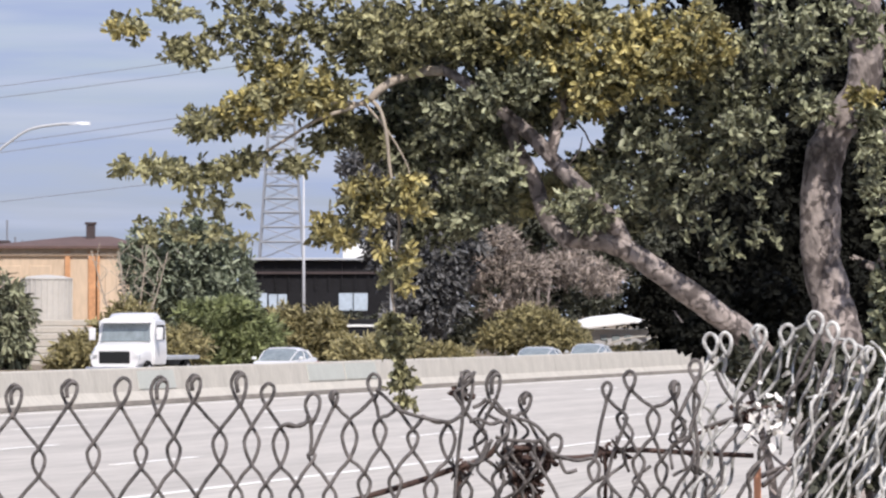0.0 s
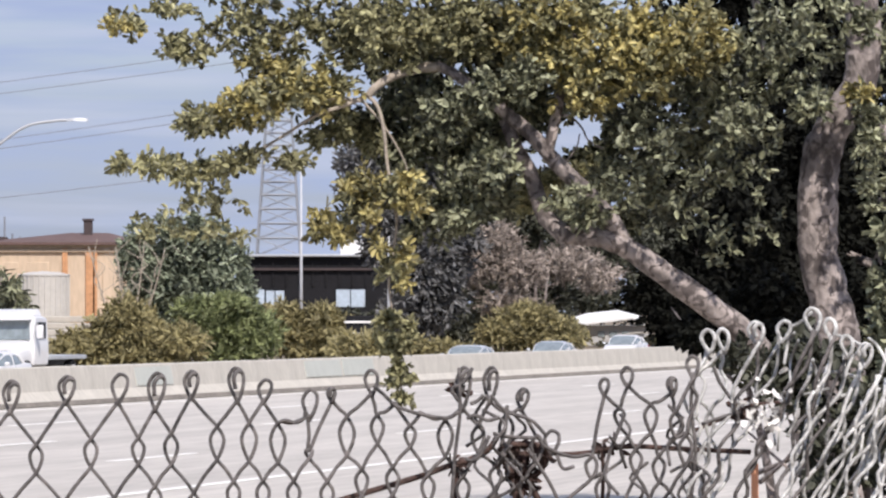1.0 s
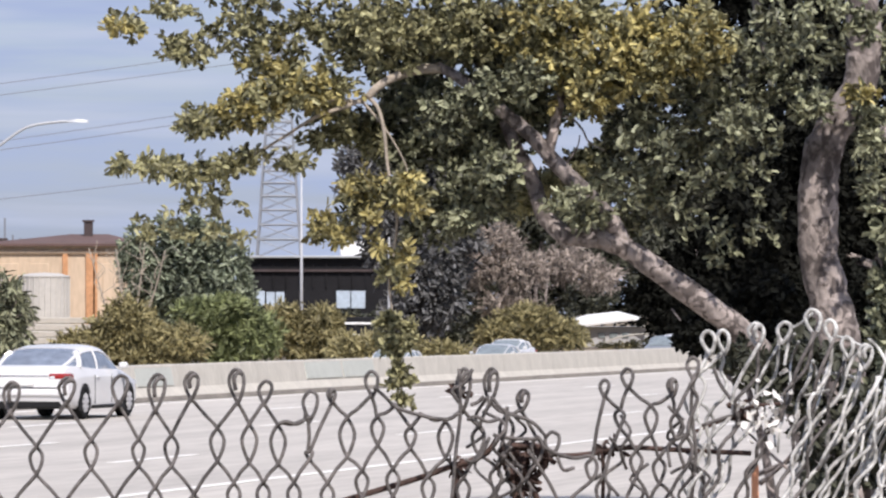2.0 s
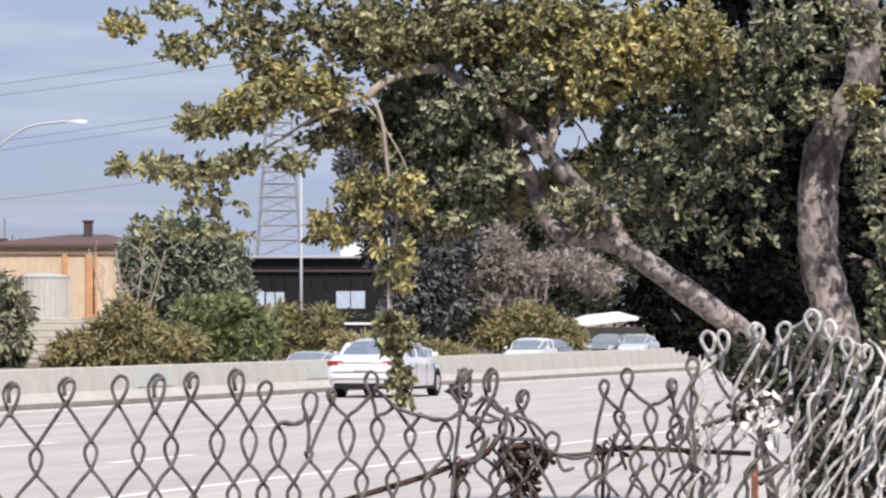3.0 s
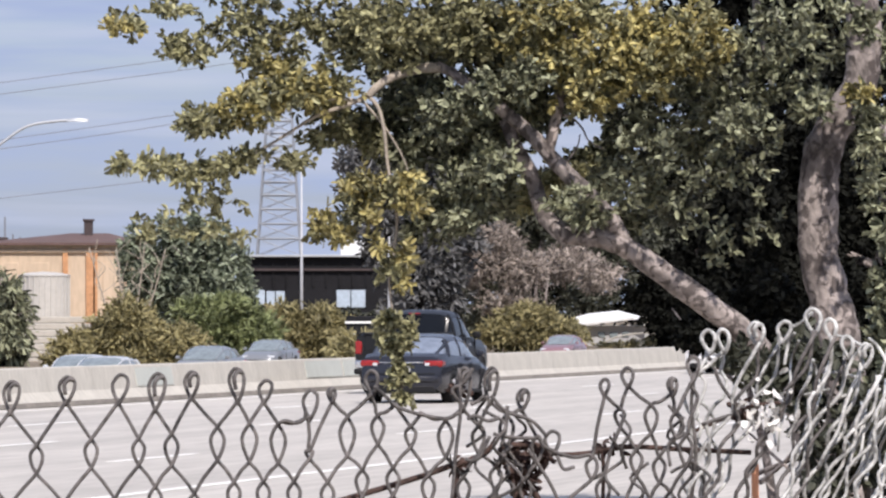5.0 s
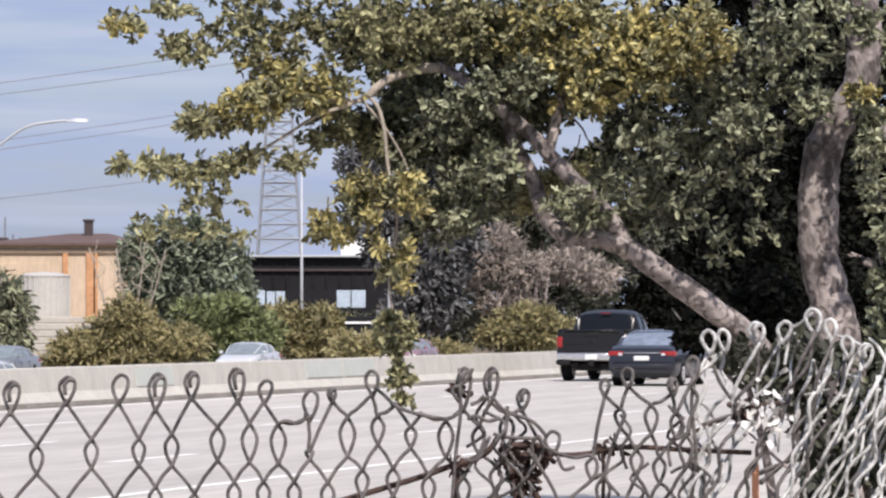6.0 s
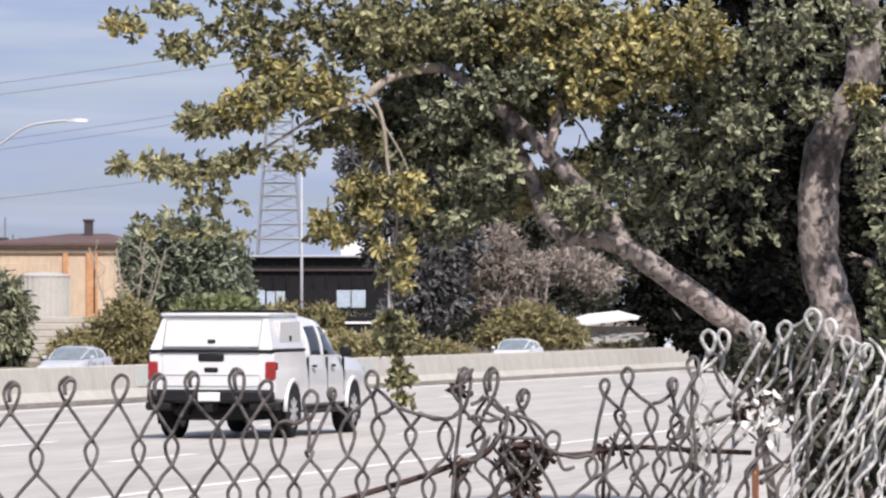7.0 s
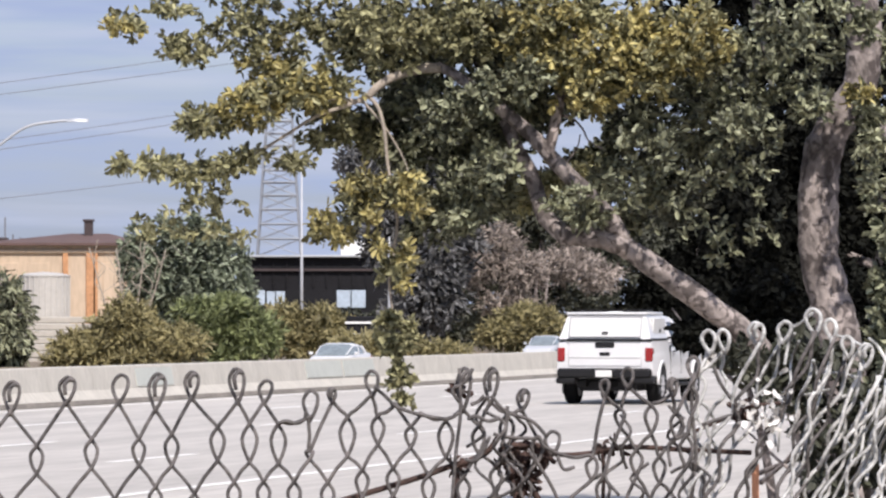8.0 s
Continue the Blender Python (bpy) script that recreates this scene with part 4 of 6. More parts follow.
    limb("twig", [(0.588, 24.40, 2.605), (0.643, 24.40, 2.681), (0.659, 24.40, 2.747)], 0.005, 0.003, "bark", tree)
    limb("twig", [(0.797, 24.30, 3.118), (0.808, 24.30, 3.199), (0.816, 24.30, 3.280)], 0.008, 0.006, "twig_pale", tree)
    limb("limb", [(0.237, 24.70, 3.000), (0.044, 24.70, 3.303), (-0.232, 24.70, 3.579), (-0.620, 24.80, 3.834)], 0.028, 0.012, "bark", tree)
    rng = np.random.default_rng(5)

    def B(c, rx, rz, count, ry=0.28):
        return (c, rx, ry, rz, count)

    # yellower sprigs, with sunlight put in through the brighter leaf colour
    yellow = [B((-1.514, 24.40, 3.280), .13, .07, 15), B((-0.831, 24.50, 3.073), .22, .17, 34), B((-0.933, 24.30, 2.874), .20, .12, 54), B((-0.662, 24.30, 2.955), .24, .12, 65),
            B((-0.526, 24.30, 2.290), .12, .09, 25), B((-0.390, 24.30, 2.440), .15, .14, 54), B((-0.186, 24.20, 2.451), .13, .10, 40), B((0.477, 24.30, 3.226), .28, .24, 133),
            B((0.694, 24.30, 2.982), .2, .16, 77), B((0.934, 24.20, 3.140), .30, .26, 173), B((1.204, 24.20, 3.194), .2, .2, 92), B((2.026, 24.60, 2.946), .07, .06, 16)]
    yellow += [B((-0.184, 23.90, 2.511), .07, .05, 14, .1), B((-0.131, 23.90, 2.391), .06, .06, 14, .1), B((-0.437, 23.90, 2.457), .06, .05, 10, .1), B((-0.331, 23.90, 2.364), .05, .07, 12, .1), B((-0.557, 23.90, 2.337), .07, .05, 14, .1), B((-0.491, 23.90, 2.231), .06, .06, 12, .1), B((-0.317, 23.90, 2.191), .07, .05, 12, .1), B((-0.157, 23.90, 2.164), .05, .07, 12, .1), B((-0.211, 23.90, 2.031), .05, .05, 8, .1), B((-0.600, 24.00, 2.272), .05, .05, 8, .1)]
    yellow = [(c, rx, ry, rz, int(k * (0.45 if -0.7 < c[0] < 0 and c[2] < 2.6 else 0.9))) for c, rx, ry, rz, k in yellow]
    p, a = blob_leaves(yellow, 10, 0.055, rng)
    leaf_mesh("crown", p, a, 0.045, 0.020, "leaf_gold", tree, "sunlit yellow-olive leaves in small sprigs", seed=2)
    olive = [B((-1.514, 24.40, 3.280), .13, .07, 12), B((-1.250, 24.40, 3.172), .13, .09, 36), B((-1.318, 24.40, 3.362), .10, .06, 18), B((-0.968, 24.50, 3.292), .26, .20, 63),
            B((-0.831, 24.50, 3.073), .22, .17, 28), B((-0.585, 24.50, 3.264), .28, .24, 86), B((-1.163, 24.30, 2.806), .14, .08, 48), B((-0.933, 24.30, 2.874), .20, .12, 45),
            B((-0.662, 24.30, 2.955), .24, .12, 54), B((-1.543, 24.30, 2.602), .07, .05, 12), B((-1.380, 24.30, 2.589), .12, .06, 30), B((-1.190, 24.30, 2.562), .14, .08, 29)]
    olive += [B((-0.987, 24.30, 2.616), .17, .07, 42), B((-1.231, 24.30, 2.413), .13, .08, 15), B((-1.068, 24.30, 2.440), .13, .11, 19), B((-1.407, 24.30, 2.290), .09, .06, 17),
            B((-1.163, 24.30, 2.277), .17, .06, 15), B((-0.526, 24.30, 2.290), .12, .09, 21), B((-0.390, 24.30, 2.440), .15, .14, 45), B((-0.186, 24.20, 2.451), .13, .10, 32),
            B((-0.227, 24.25, 2.114), .09, .09, 34), B((-0.256, 24.40, 3.231), .28, .22, 204), B((0.098, 24.40, 3.259), .28, .2, 204), B((0.477, 24.30, 3.226), .28, .24, 110)]
    olive += [B((0.694, 24.30, 2.982), .2, .16, 64), B((0.934, 24.20, 3.140), .30, .26, 144), B((1.204, 24.20, 3.194), .2, .2, 76), B((-0.776, 24.50, 3.565), .5, .2, 99),
            B((0.316, 24.40, 3.613), .8, .22, 425), B((-0.716, 24.30, 2.616), .10, .05, 16), B((-0.960, 24.30, 2.250), .05, .06, 8), B((0.697, 24.40, 3.340), .14, .09, 60),
            B((0.497, 25.30, 2.541), .14, .10, 50), B((0.644, 25.30, 2.552), .12, .08, 45), B((0.723, 25.30, 2.617), .08, .05, 25), B((0.412, 25.30, 2.434), .12, .1, 40)]
    olive += [B((-0.472, 24.60, 2.789), .14, .09, 46), B((-0.615, 24.60, 2.754), .10, .06, 16), B((-0.354, 24.60, 2.735), .10, .09, 34), B((-0.533, 24.60, 2.858), .10, .06, 24)]
    olive = [(c, rx, ry, rz, int(k * (0.6 if c[0] < -0.9 and c[2] < 2.5 else 1.0))) for c, rx, ry, rz, k in olive]
    p, a = blob_leaves(olive, 10, 0.055, rng)
    leaf_mesh("crown", p, a, 0.045, 0.020, "leaf_mid", tree, "olive leaves in small sprigs", seed=12)
    green = [B((-0.066, 24.70, 2.862), .26, .24, 208), B((0.183, 24.80, 2.700), .30, .26, 256), B((-0.176, 24.70, 2.669), .16, .16, 88), B((0.320, 24.70, 3.055), .28, .22, 208),
            B((-0.039, 24.70, 2.366), .20, .16, 120), B((0.664, 24.20, 2.383), .17, .11, 61), B((1.009, 24.70, 2.752), .28, .2, 127), B((1.307, 24.60, 2.886), .30, .28, 182),
            B((1.554, 24.60, 3.078), .26, .3, 154), B((1.036, 24.70, 2.449), .24, .2, 61), B((1.417, 24.60, 2.584), .26, .26, 85), B((1.301, 24.50, 2.253), .18, .17, 40)]
    green += [B((1.554, 24.60, 2.309), .13, .14, 21), B((1.766, 24.50, 3.237), .22, .24, 116), B((1.808, 24.70, 2.931), .14, .10, 44), B((2.140, 25.20, 2.713), .12, .3, 61),
            B((2.168, 25.20, 3.219), .1, .26, 50), B((0.155, 24.80, 2.423), .22, .13, 96), B((-0.340, 24.60, 2.817), .12, .09, 36), B((1.417, 24.60, 3.627), .8, .24, 231),
            B((0.459, 24.80, 2.894), .2, .14, 72), B((0.816, 24.70, 2.559), .12, .1, 33), B((0.191, 24.10, 2.933), .15, .11, 56, .15), B((0.043, 24.10, 2.812), .16, .14, 64, .15)]
    green += [B((0.393, 24.10, 3.000), .13, .12, 48, .15), B((0.231, 24.10, 2.570), .14, .12, 48, .15), B((1.007, 24.00, 2.674), .2, .14, 50, .15), B((1.168, 24.00, 2.487), .2, .14, 28, .15),
            B((1.436, 24.00, 2.754), .2, .14, 50, .15), B((1.596, 24.00, 3.210), .2, .14, 50, .15), B((0.846, 24.00, 2.487), .12, .1, 22, .15)]
    green += [B((0.853, 25.40, 2.713), .13, .14, 90), B((0.952, 25.40, 2.861), .16, .10, 90), B((1.037, 25.40, 2.577), .22, .18, 190), B((1.250, 25.40, 2.691), .22, .24, 210), B((0.697, 25.40, 2.918), .10, .05, 34),
            B((0.726, 25.40, 2.657), .10, .05, 40), B((0.782, 25.40, 2.521), .13, .10, 80), B((0.442, 25.40, 2.875), .12, .10, 70), B((0.216, 25.50, 2.808), .26, .22, 200), B((0.867, 25.40, 2.351), .14, .12, 80)]
    green += [B((2.06, 24.6, 2.72), .06, .12, 34), B((2.09, 24.6, 2.48), .06, .14, 34), B((2.04, 24.6, 2.9), .06, .08, 26), B((0.13, 24.2, 2.50), .14, .10, 50, .12), B((0.25, 24.2, 2.62), .14, .1, 44, .12), B((0.10, 24.2, 2.34), .12, .08, 36, .12)]
    green += [B((1.779, 24.30, 2.887), .12, .08, 34, .1), B((2.058, 24.40, 3.286), .07, .12, 26, .1), B((2.103, 24.60, 2.789), .07, .1, 24, .1), B((1.950, 24.40, 3.340), .06, .1, 16, .1)]
    # the shaded bank shows through on the road side of the tree
    green = [(c, rx, ry, rz, int(k * (0.42 if 1.0 < c[0] < 1.65 and c[2] < 2.7 else 0.62 if c[0] > 0.8 else 0.9))) for c, rx, ry, rz, k in green]
    p, a = blob_leaves(green, 9, 0.055, rng)
    leaf_mesh("crown", p, a, 0.046, 0.021, "leaf_green", tree, "grey-green leaves in small sprigs", seed=3)
    # leaves inside the crown, their shade put in with the dark leaf colour
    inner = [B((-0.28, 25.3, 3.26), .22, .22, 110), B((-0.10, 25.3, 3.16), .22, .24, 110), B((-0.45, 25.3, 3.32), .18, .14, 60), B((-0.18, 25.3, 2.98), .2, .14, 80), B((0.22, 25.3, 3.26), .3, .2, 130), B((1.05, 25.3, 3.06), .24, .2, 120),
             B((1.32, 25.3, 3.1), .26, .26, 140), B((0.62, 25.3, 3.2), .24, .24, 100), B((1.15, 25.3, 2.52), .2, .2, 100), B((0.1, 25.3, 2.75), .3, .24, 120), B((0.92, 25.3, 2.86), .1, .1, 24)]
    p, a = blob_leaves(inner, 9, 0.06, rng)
    leaf_mesh("crown", p, a, 0.046, 0.021, "leaf_dark", tree, "inner leaves in a shade-dark colour", seed=13)
    # leaves on the drooping twig
    hang = [B((-0.254, 24.25, 1.843), .07, .07, 26, .07), B((-0.227, 24.25, 1.721), .08, .08, 34, .08), B((-0.206, 24.25, 1.586), .06, .08, 26, .06), B((-0.195, 24.25, 1.478), .035, .05, 8, .04), B((-0.152, 24.25, 1.789), .04, .05, 9, .05)]
    p, a = blob_leaves(hang, 9, 0.05, rng)
    leaf_mesh("hanging_leaves", p, a, 0.042, 0.02, "leaf_mid", tree, "dull olive leaves on the drooping twig", seed=4, droop=0.5)
    top = [((3.4, 27.2, 5.6), 2.2, 1.4, 1.2, 700), ((0.6, 27.0, 5.2), 1.6, 1.0, 0.8, 350)]
    p, a = blob_leaves(top, 9, 0.09, rng)
    leaf_mesh("crown", p, a, 0.07, 0.036, "leaf_green", tree, "upper crown", seed=6)


roadside_tree()


def hedge_tree(label, spots, blobs, per, clump, ln, wd, material, seed, name="tree", category="tree", trunk=0.12, droop=0.2):
    """A tree or shrub: stems from the ground into its leafy masses."""
    t = thing(name, label, category)
    rng = np.random.default_rng(seed)
    r = random.Random(seed)
    for foot, head in spots:
        f, h = Vector(foot), Vector(head)
        mid = f.lerp(h, 0.5) + Vector((r.uniform(-.1, .1), r.uniform(-.1, .1), 0)) * (h - f).length
        limb("trunk", [f, mid, h], trunk, trunk * 0.35, "bark", t, rough=0.05, seed=seed)
        for k in range(4):
            q = f.lerp(h, r.uniform(0.4, 0.8))
            e = q + Vector((r.uniform(-1, 1), r.uniform(-1, 1), r.uniform(0.2, 0.9))) * (h - f).length * 0.35
            limb("limb", [q, q.lerp(e, 0.5) + Vector((0, 0, -0.05)), e], trunk * 0.4, trunk * 0.12, "bark", t)
    p, a = blob_leaves(blobs, per, clump, rng)
    leaf_mesh("crown", p, a, ln, wd, material, t, seed=seed, droop=droop)
    return t


def near_hedge():
    """Evergreens behind the tree, on the bank beside the road; deep shade is put into the leaf_shade colour."""
    def E(c, rx, rz, count, ry=0.9):
        return (c, rx, ry, rz, count)
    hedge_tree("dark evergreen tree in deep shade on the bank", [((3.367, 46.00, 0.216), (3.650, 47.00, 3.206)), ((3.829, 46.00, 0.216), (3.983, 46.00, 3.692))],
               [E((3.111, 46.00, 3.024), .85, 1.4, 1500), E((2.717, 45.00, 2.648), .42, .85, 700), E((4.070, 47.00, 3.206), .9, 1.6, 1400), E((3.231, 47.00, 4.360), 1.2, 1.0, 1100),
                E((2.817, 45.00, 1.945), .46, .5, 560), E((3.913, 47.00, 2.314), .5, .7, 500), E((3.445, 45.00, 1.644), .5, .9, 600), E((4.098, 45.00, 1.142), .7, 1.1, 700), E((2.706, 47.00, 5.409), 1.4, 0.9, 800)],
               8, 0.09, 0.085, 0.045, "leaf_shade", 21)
    # shade of the overhang is in the leaf colour as well
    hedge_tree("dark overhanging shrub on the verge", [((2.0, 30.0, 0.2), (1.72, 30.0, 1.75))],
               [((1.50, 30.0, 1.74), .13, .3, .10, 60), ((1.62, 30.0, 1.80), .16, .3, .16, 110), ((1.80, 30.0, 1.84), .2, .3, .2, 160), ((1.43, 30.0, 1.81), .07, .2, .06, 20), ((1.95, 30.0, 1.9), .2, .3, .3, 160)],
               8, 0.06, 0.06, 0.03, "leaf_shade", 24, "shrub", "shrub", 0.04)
    hedge_tree("bright green shrub beside the fence", [((1.959, 21.00, 0.374), (1.936, 21.00, 1.780))],
               [((c), .12, .2, .2, 70) for c in ((1.865, 21.00, 1.968), (1.854, 21.00, 1.780), (1.889, 21.00, 1.570), (1.912, 21.00, 2.155))] + [((c), .16, .2, .22, 90) for c in ((2.006, 21.00, 1.874), (2.006, 21.00, 1.499))],
               9, 0.05, 0.05, 0.028, "leaf_green", 22, "shrub", "shrub", 0.03)
    spots = ((1412, 612), (1424, 648), (1470, 640), (1310, 640), (1338, 668), (1372, 640), (1392, 684), (1424, 706), (1436, 768), (1446, 826), (1486, 784), (1504, 724), (1484, 850), (1534, 820), (1552, 764), (1450, 884), (1530, 690))
    hedge_tree("dull tangled shrub behind the wire fence", [((1.478, 18.00, 0.3), (1.438, 18.00, 1.557))],
               [(((x - 784) * 18 / 8961, 18.0, 1.9 + (549 - y) * 18 / 8961), .075, .2, .075, 15) for x, y in spots],
               8, 0.05, 0.05, 0.026, "leaf_dark", 23, "shrub", "shrub", 0.03)


near_hedge()


def unseen_hedge():
    """Unseen evergreens along the verge as far as the road runs, added to darken reflections in car sides."""
    blobs = []
    for i in range(26):
        p = plan(50 + 9 * i, 1.5, 0)
        blobs.append(((p.x, p.y, 3.4), 4.6, 4.6, 4.2, 320))
    feet = [((*plan(52 + 27 * i, 1.5)[:2], 0.2), (*plan(52 + 27 * i, 1.5)[:2], 3.5)) for i in range(8)]
    hedge_tree("unseen dark hedge added for the car reflections", feet, blobs, 7, 0.5, 0.6, 0.3, "leaf_dark", 29, "hedge", "hedge")


unseen_hedge()


def far_tree(*args, **kw):
    return set_back(hedge_tree(*args, **kw))


def far_plants():
    def E(c, rx, rz, count, ry=1.5):
        return (c, rx, ry, rz, count)
    G = -0.1
    far_tree("dark weeping tree beside a pale building", [((-15.0, 172, G), (-15.0, 172, 3.0))],
               [E((-15.048, 172.00, 1.689), 1.1, 1.9, 420), E((-16.200, 172.00, 2.457), 1.3, 2.4, 420), E((-14.568, 172.00, 0.921), .6, .9, 160)], 7, 0.22, 0.36, 0.09, "leaf_green", 31, droop=1.1)
    tips = [E(c, .22, h, k, .5) for c, h, k in (((-11.885, 189.50, 3.888), .9, 45), ((-11.504, 189.50, 4.522), .7, 30), ((-11.039, 189.50, 4.311), 1.0, 45), ((-10.404, 189.50, 4.882), .8, 36), ((-9.854, 189.50, 4.670), .7, 36), ((-9.283, 189.50, 5.009), .8, 36), ((-8.712, 189.50, 4.628), .8, 36), ((-8.120, 189.50, 4.374), .9, 40), ((-7.528, 189.50, 3.740), .8, 40), ((-7.275, 189.50, 2.513), .7, 36))]
    far_tree("blue-green conifer with upright tips", [((-9.0, 190, G), (-8.8, 190, 4.5))],
               [E((-9.838, 190.00, 2.621), 1.8, 1.6, 620), E((-11.110, 190.00, 2.939), 1.0, 1.2, 240), E((-8.460, 190.00, 2.939), 1.0, 1.3, 250), E((-9.626, 190.00, 3.893), 1.2, .9, 220), *tips],
               7, 0.26, 0.34, 0.09, "leaf_blue", 32, "conifer", "conifer", 0.15)
    bare = thing("sapling", "leafless pale sapling with forked upright twigs", "sapling")
    r = random.Random(9)
    for px, lean in ((176, -0.4), (196, 0.2), (214, -0.1), (232, 0.5), (250, 0.9)):
        x0 = (px - 784) / 8961 * 186
        tip = Vector((x0 + lean, 186 + r.uniform(-.4, .4), 1.9 + (549 - r.uniform(420, 470)) / 8961 * 186))
        foot = Vector((-11.7, 186.0, G))
        limb("stem", [foot, foot.lerp(tip, 0.5) + Vector((0.25 * lean, 0, 0.2)), tip], 0.045, 0.018, "twig_pale", bare)
        for k in range(4):
            q = foot.lerp(tip, 0.5 + 0.12 * k)
            limb("twig", [q, q + Vector((r.uniform(-.3, .3), 0, 0.4)), q + Vector((r.uniform(-.6, .6), 0, 0.9))], 0.022, 0.01, "twig_pale", bare)
    set_back(bare)
    shrubs = []
    shrubs.append(("olive shrub with feathery twigs", "leaf_olive", 174, [(215,590,1.5,.9,420), (150,620,1.2,.6,260), (275,610,1.3,.7,300), (330,610,.8,.6,150), (225,560,.9,.6,160), (110,640,.8,.3,90), (215,632,1.3,.35,120), (160,636,1.0,.3,80), (285,630,1.2,.4,110)], 33))
    shrubs.append(("fresh green rounded shrub beyond the road", "leaf_fresh", 186, [(400,580,1.6,1.1,520), (350,560,.9,.7,200), (450,590,1.0,.9,260), (410,545,.9,.5,160), (400,628,1.5,.4,130)], 34))
    shrubs.append(("olive shrub under the lamp post", "leaf_olive", 198, [(520,590,1.1,1.0,300), (580,590,1.3,.9,340), (500,560,.7,.6,120), (570,560,.8,.5,130), (620,600,.7,.7,140), (555,626,1.4,.4,120)], 35))
    shrubs.append(("yellow-olive rounded shrub behind the barrier", "leaf_olive", 232, [(930,590,2.2,.9,420), (890,590,1.4,.8,260), (985,590,1.4,.8,260), (930,560,1.5,.6,220), (1020,600,.6,.5,60)], 36))
    shrubs.append(("low dry scrub behind the barrier", "leaf_olive", 215, [(690,620,1.4,.5,160), (760,618,1.2,.4,140), (800,622,.8,.3,70)], 37))
    shrubs.append(("low olive scrub before a dark kiosk", "leaf_olive", 180, [(640, 612, .8, .45, 130), (608, 618, .6, .4, 80), (668, 616, .6, .4, 70)], 44))
    for label, m, y, items, seed in shrubs:
        blobs = [(((px - 784) / 8961 * y, y, 1.9 + (549 - py) / 8961 * y), rx, 1.2, rz, c) for px, py, rx, rz, c in items]
        x0 = blobs[0][0][0]
        far_tree(label, [((x0, y, G), (x0, y, blobs[0][0][2]))], blobs, 8, 0.26, 0.36, 0.075, m, seed, "shrub", "shrub", 0.06)
    far_tree("tall dark evergreen beyond the road", [((-1.0, 235, G), (-1.0, 235, 6.5))],
               [E((-0.629, 235.00, 3.709), 1.9, 3.2, 900), E((-1.678, 235.00, 1.612), 1.2, 1.6, 300), E((0.420, 235.00, 5.807), 1.8, 2.2, 500), E((-2.476, 236.00, 5.824), 1.6, 2.4, 420), E((-3.544, 237.00, 8.485), 1.5, 1.8, 300), E((-0.106, 237.00, 8.485), 2.4, 2.0, 400)],
               7, 0.34, 0.5, 0.11, "leaf_grey", 38)
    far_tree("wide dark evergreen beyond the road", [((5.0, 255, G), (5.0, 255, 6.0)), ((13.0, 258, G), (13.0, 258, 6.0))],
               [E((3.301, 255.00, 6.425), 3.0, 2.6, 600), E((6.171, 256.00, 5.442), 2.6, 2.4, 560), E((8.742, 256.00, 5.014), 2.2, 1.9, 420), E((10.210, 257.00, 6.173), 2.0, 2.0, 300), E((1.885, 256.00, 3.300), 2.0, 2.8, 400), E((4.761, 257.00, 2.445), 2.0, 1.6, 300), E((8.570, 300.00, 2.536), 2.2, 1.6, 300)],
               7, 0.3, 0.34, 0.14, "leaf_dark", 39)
    # heavy shade on this tree comes from its near-black leaf colour
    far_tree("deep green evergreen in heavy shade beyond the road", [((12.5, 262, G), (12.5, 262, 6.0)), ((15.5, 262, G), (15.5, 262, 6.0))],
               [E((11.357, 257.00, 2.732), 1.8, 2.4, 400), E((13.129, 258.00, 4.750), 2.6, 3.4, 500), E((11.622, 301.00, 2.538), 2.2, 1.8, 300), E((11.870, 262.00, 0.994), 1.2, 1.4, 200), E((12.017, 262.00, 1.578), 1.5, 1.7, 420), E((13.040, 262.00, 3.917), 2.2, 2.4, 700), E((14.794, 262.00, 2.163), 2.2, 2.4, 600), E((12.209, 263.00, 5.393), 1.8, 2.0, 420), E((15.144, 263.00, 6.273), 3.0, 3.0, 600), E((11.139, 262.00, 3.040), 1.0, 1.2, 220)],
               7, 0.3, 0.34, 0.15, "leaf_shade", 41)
    far_tree("low bright green plants by the far kerb", [((10.5, 259, G), (10.5, 259, 0.2))],
               [E((8.411, 259.00, 0.079), .7, .25, 60), E((9.567, 259.00, 0.137), .9, .3, 80), E((10.521, 259.00, 0.253), .5, .3, 50)], 6, 0.12, 0.16, 0.07, "leaf_olive", 42, "shrub", "shrub", 0.03)
    far_tree("long dark hedge closing the view beyond the road", [((3.0, 268, G), (3.0, 268, 2.0)), ((11.0, 268, G), (11.0, 268, 2.0))],
               [E(((x - 784) / 8961 * 268, 268, 0.8), 1.3, 1.3, 150) for x in (620, 675, 730, 785, 840, 895, 950, 990, 1195, 1250, 1305)], 7, 0.3, 0.34, 0.15, "leaf_dark", 43, "hedge", "hedge")
    far_tree("leafless grey shrub with dense dry twigs", [((2.8, 240, G), (2.8, 240, 4.0)), ((4.4, 240, G), (5.0, 240, 4.0))],
               [E((2.303, 240.00, 4.819), 1.5, 1.7, 420), E((1.500, 240.00, 3.748), .8, 1.0, 140), E((3.776, 240.00, 3.748), 1.3, 1.0, 260), E((5.809, 241.00, 4.025), 1.8, 1.0, 300), E((7.423, 241.00, 3.487), 1.0, .8, 160), E((3.107, 240.00, 2.141), 1.6, .6, 130)],
               8, 0.3, 0.42, 0.05, "leaf_dry", 40, "shrub", "shrub", 0.09)


far_plants()

# ---- buildings and masts beyond the road ----


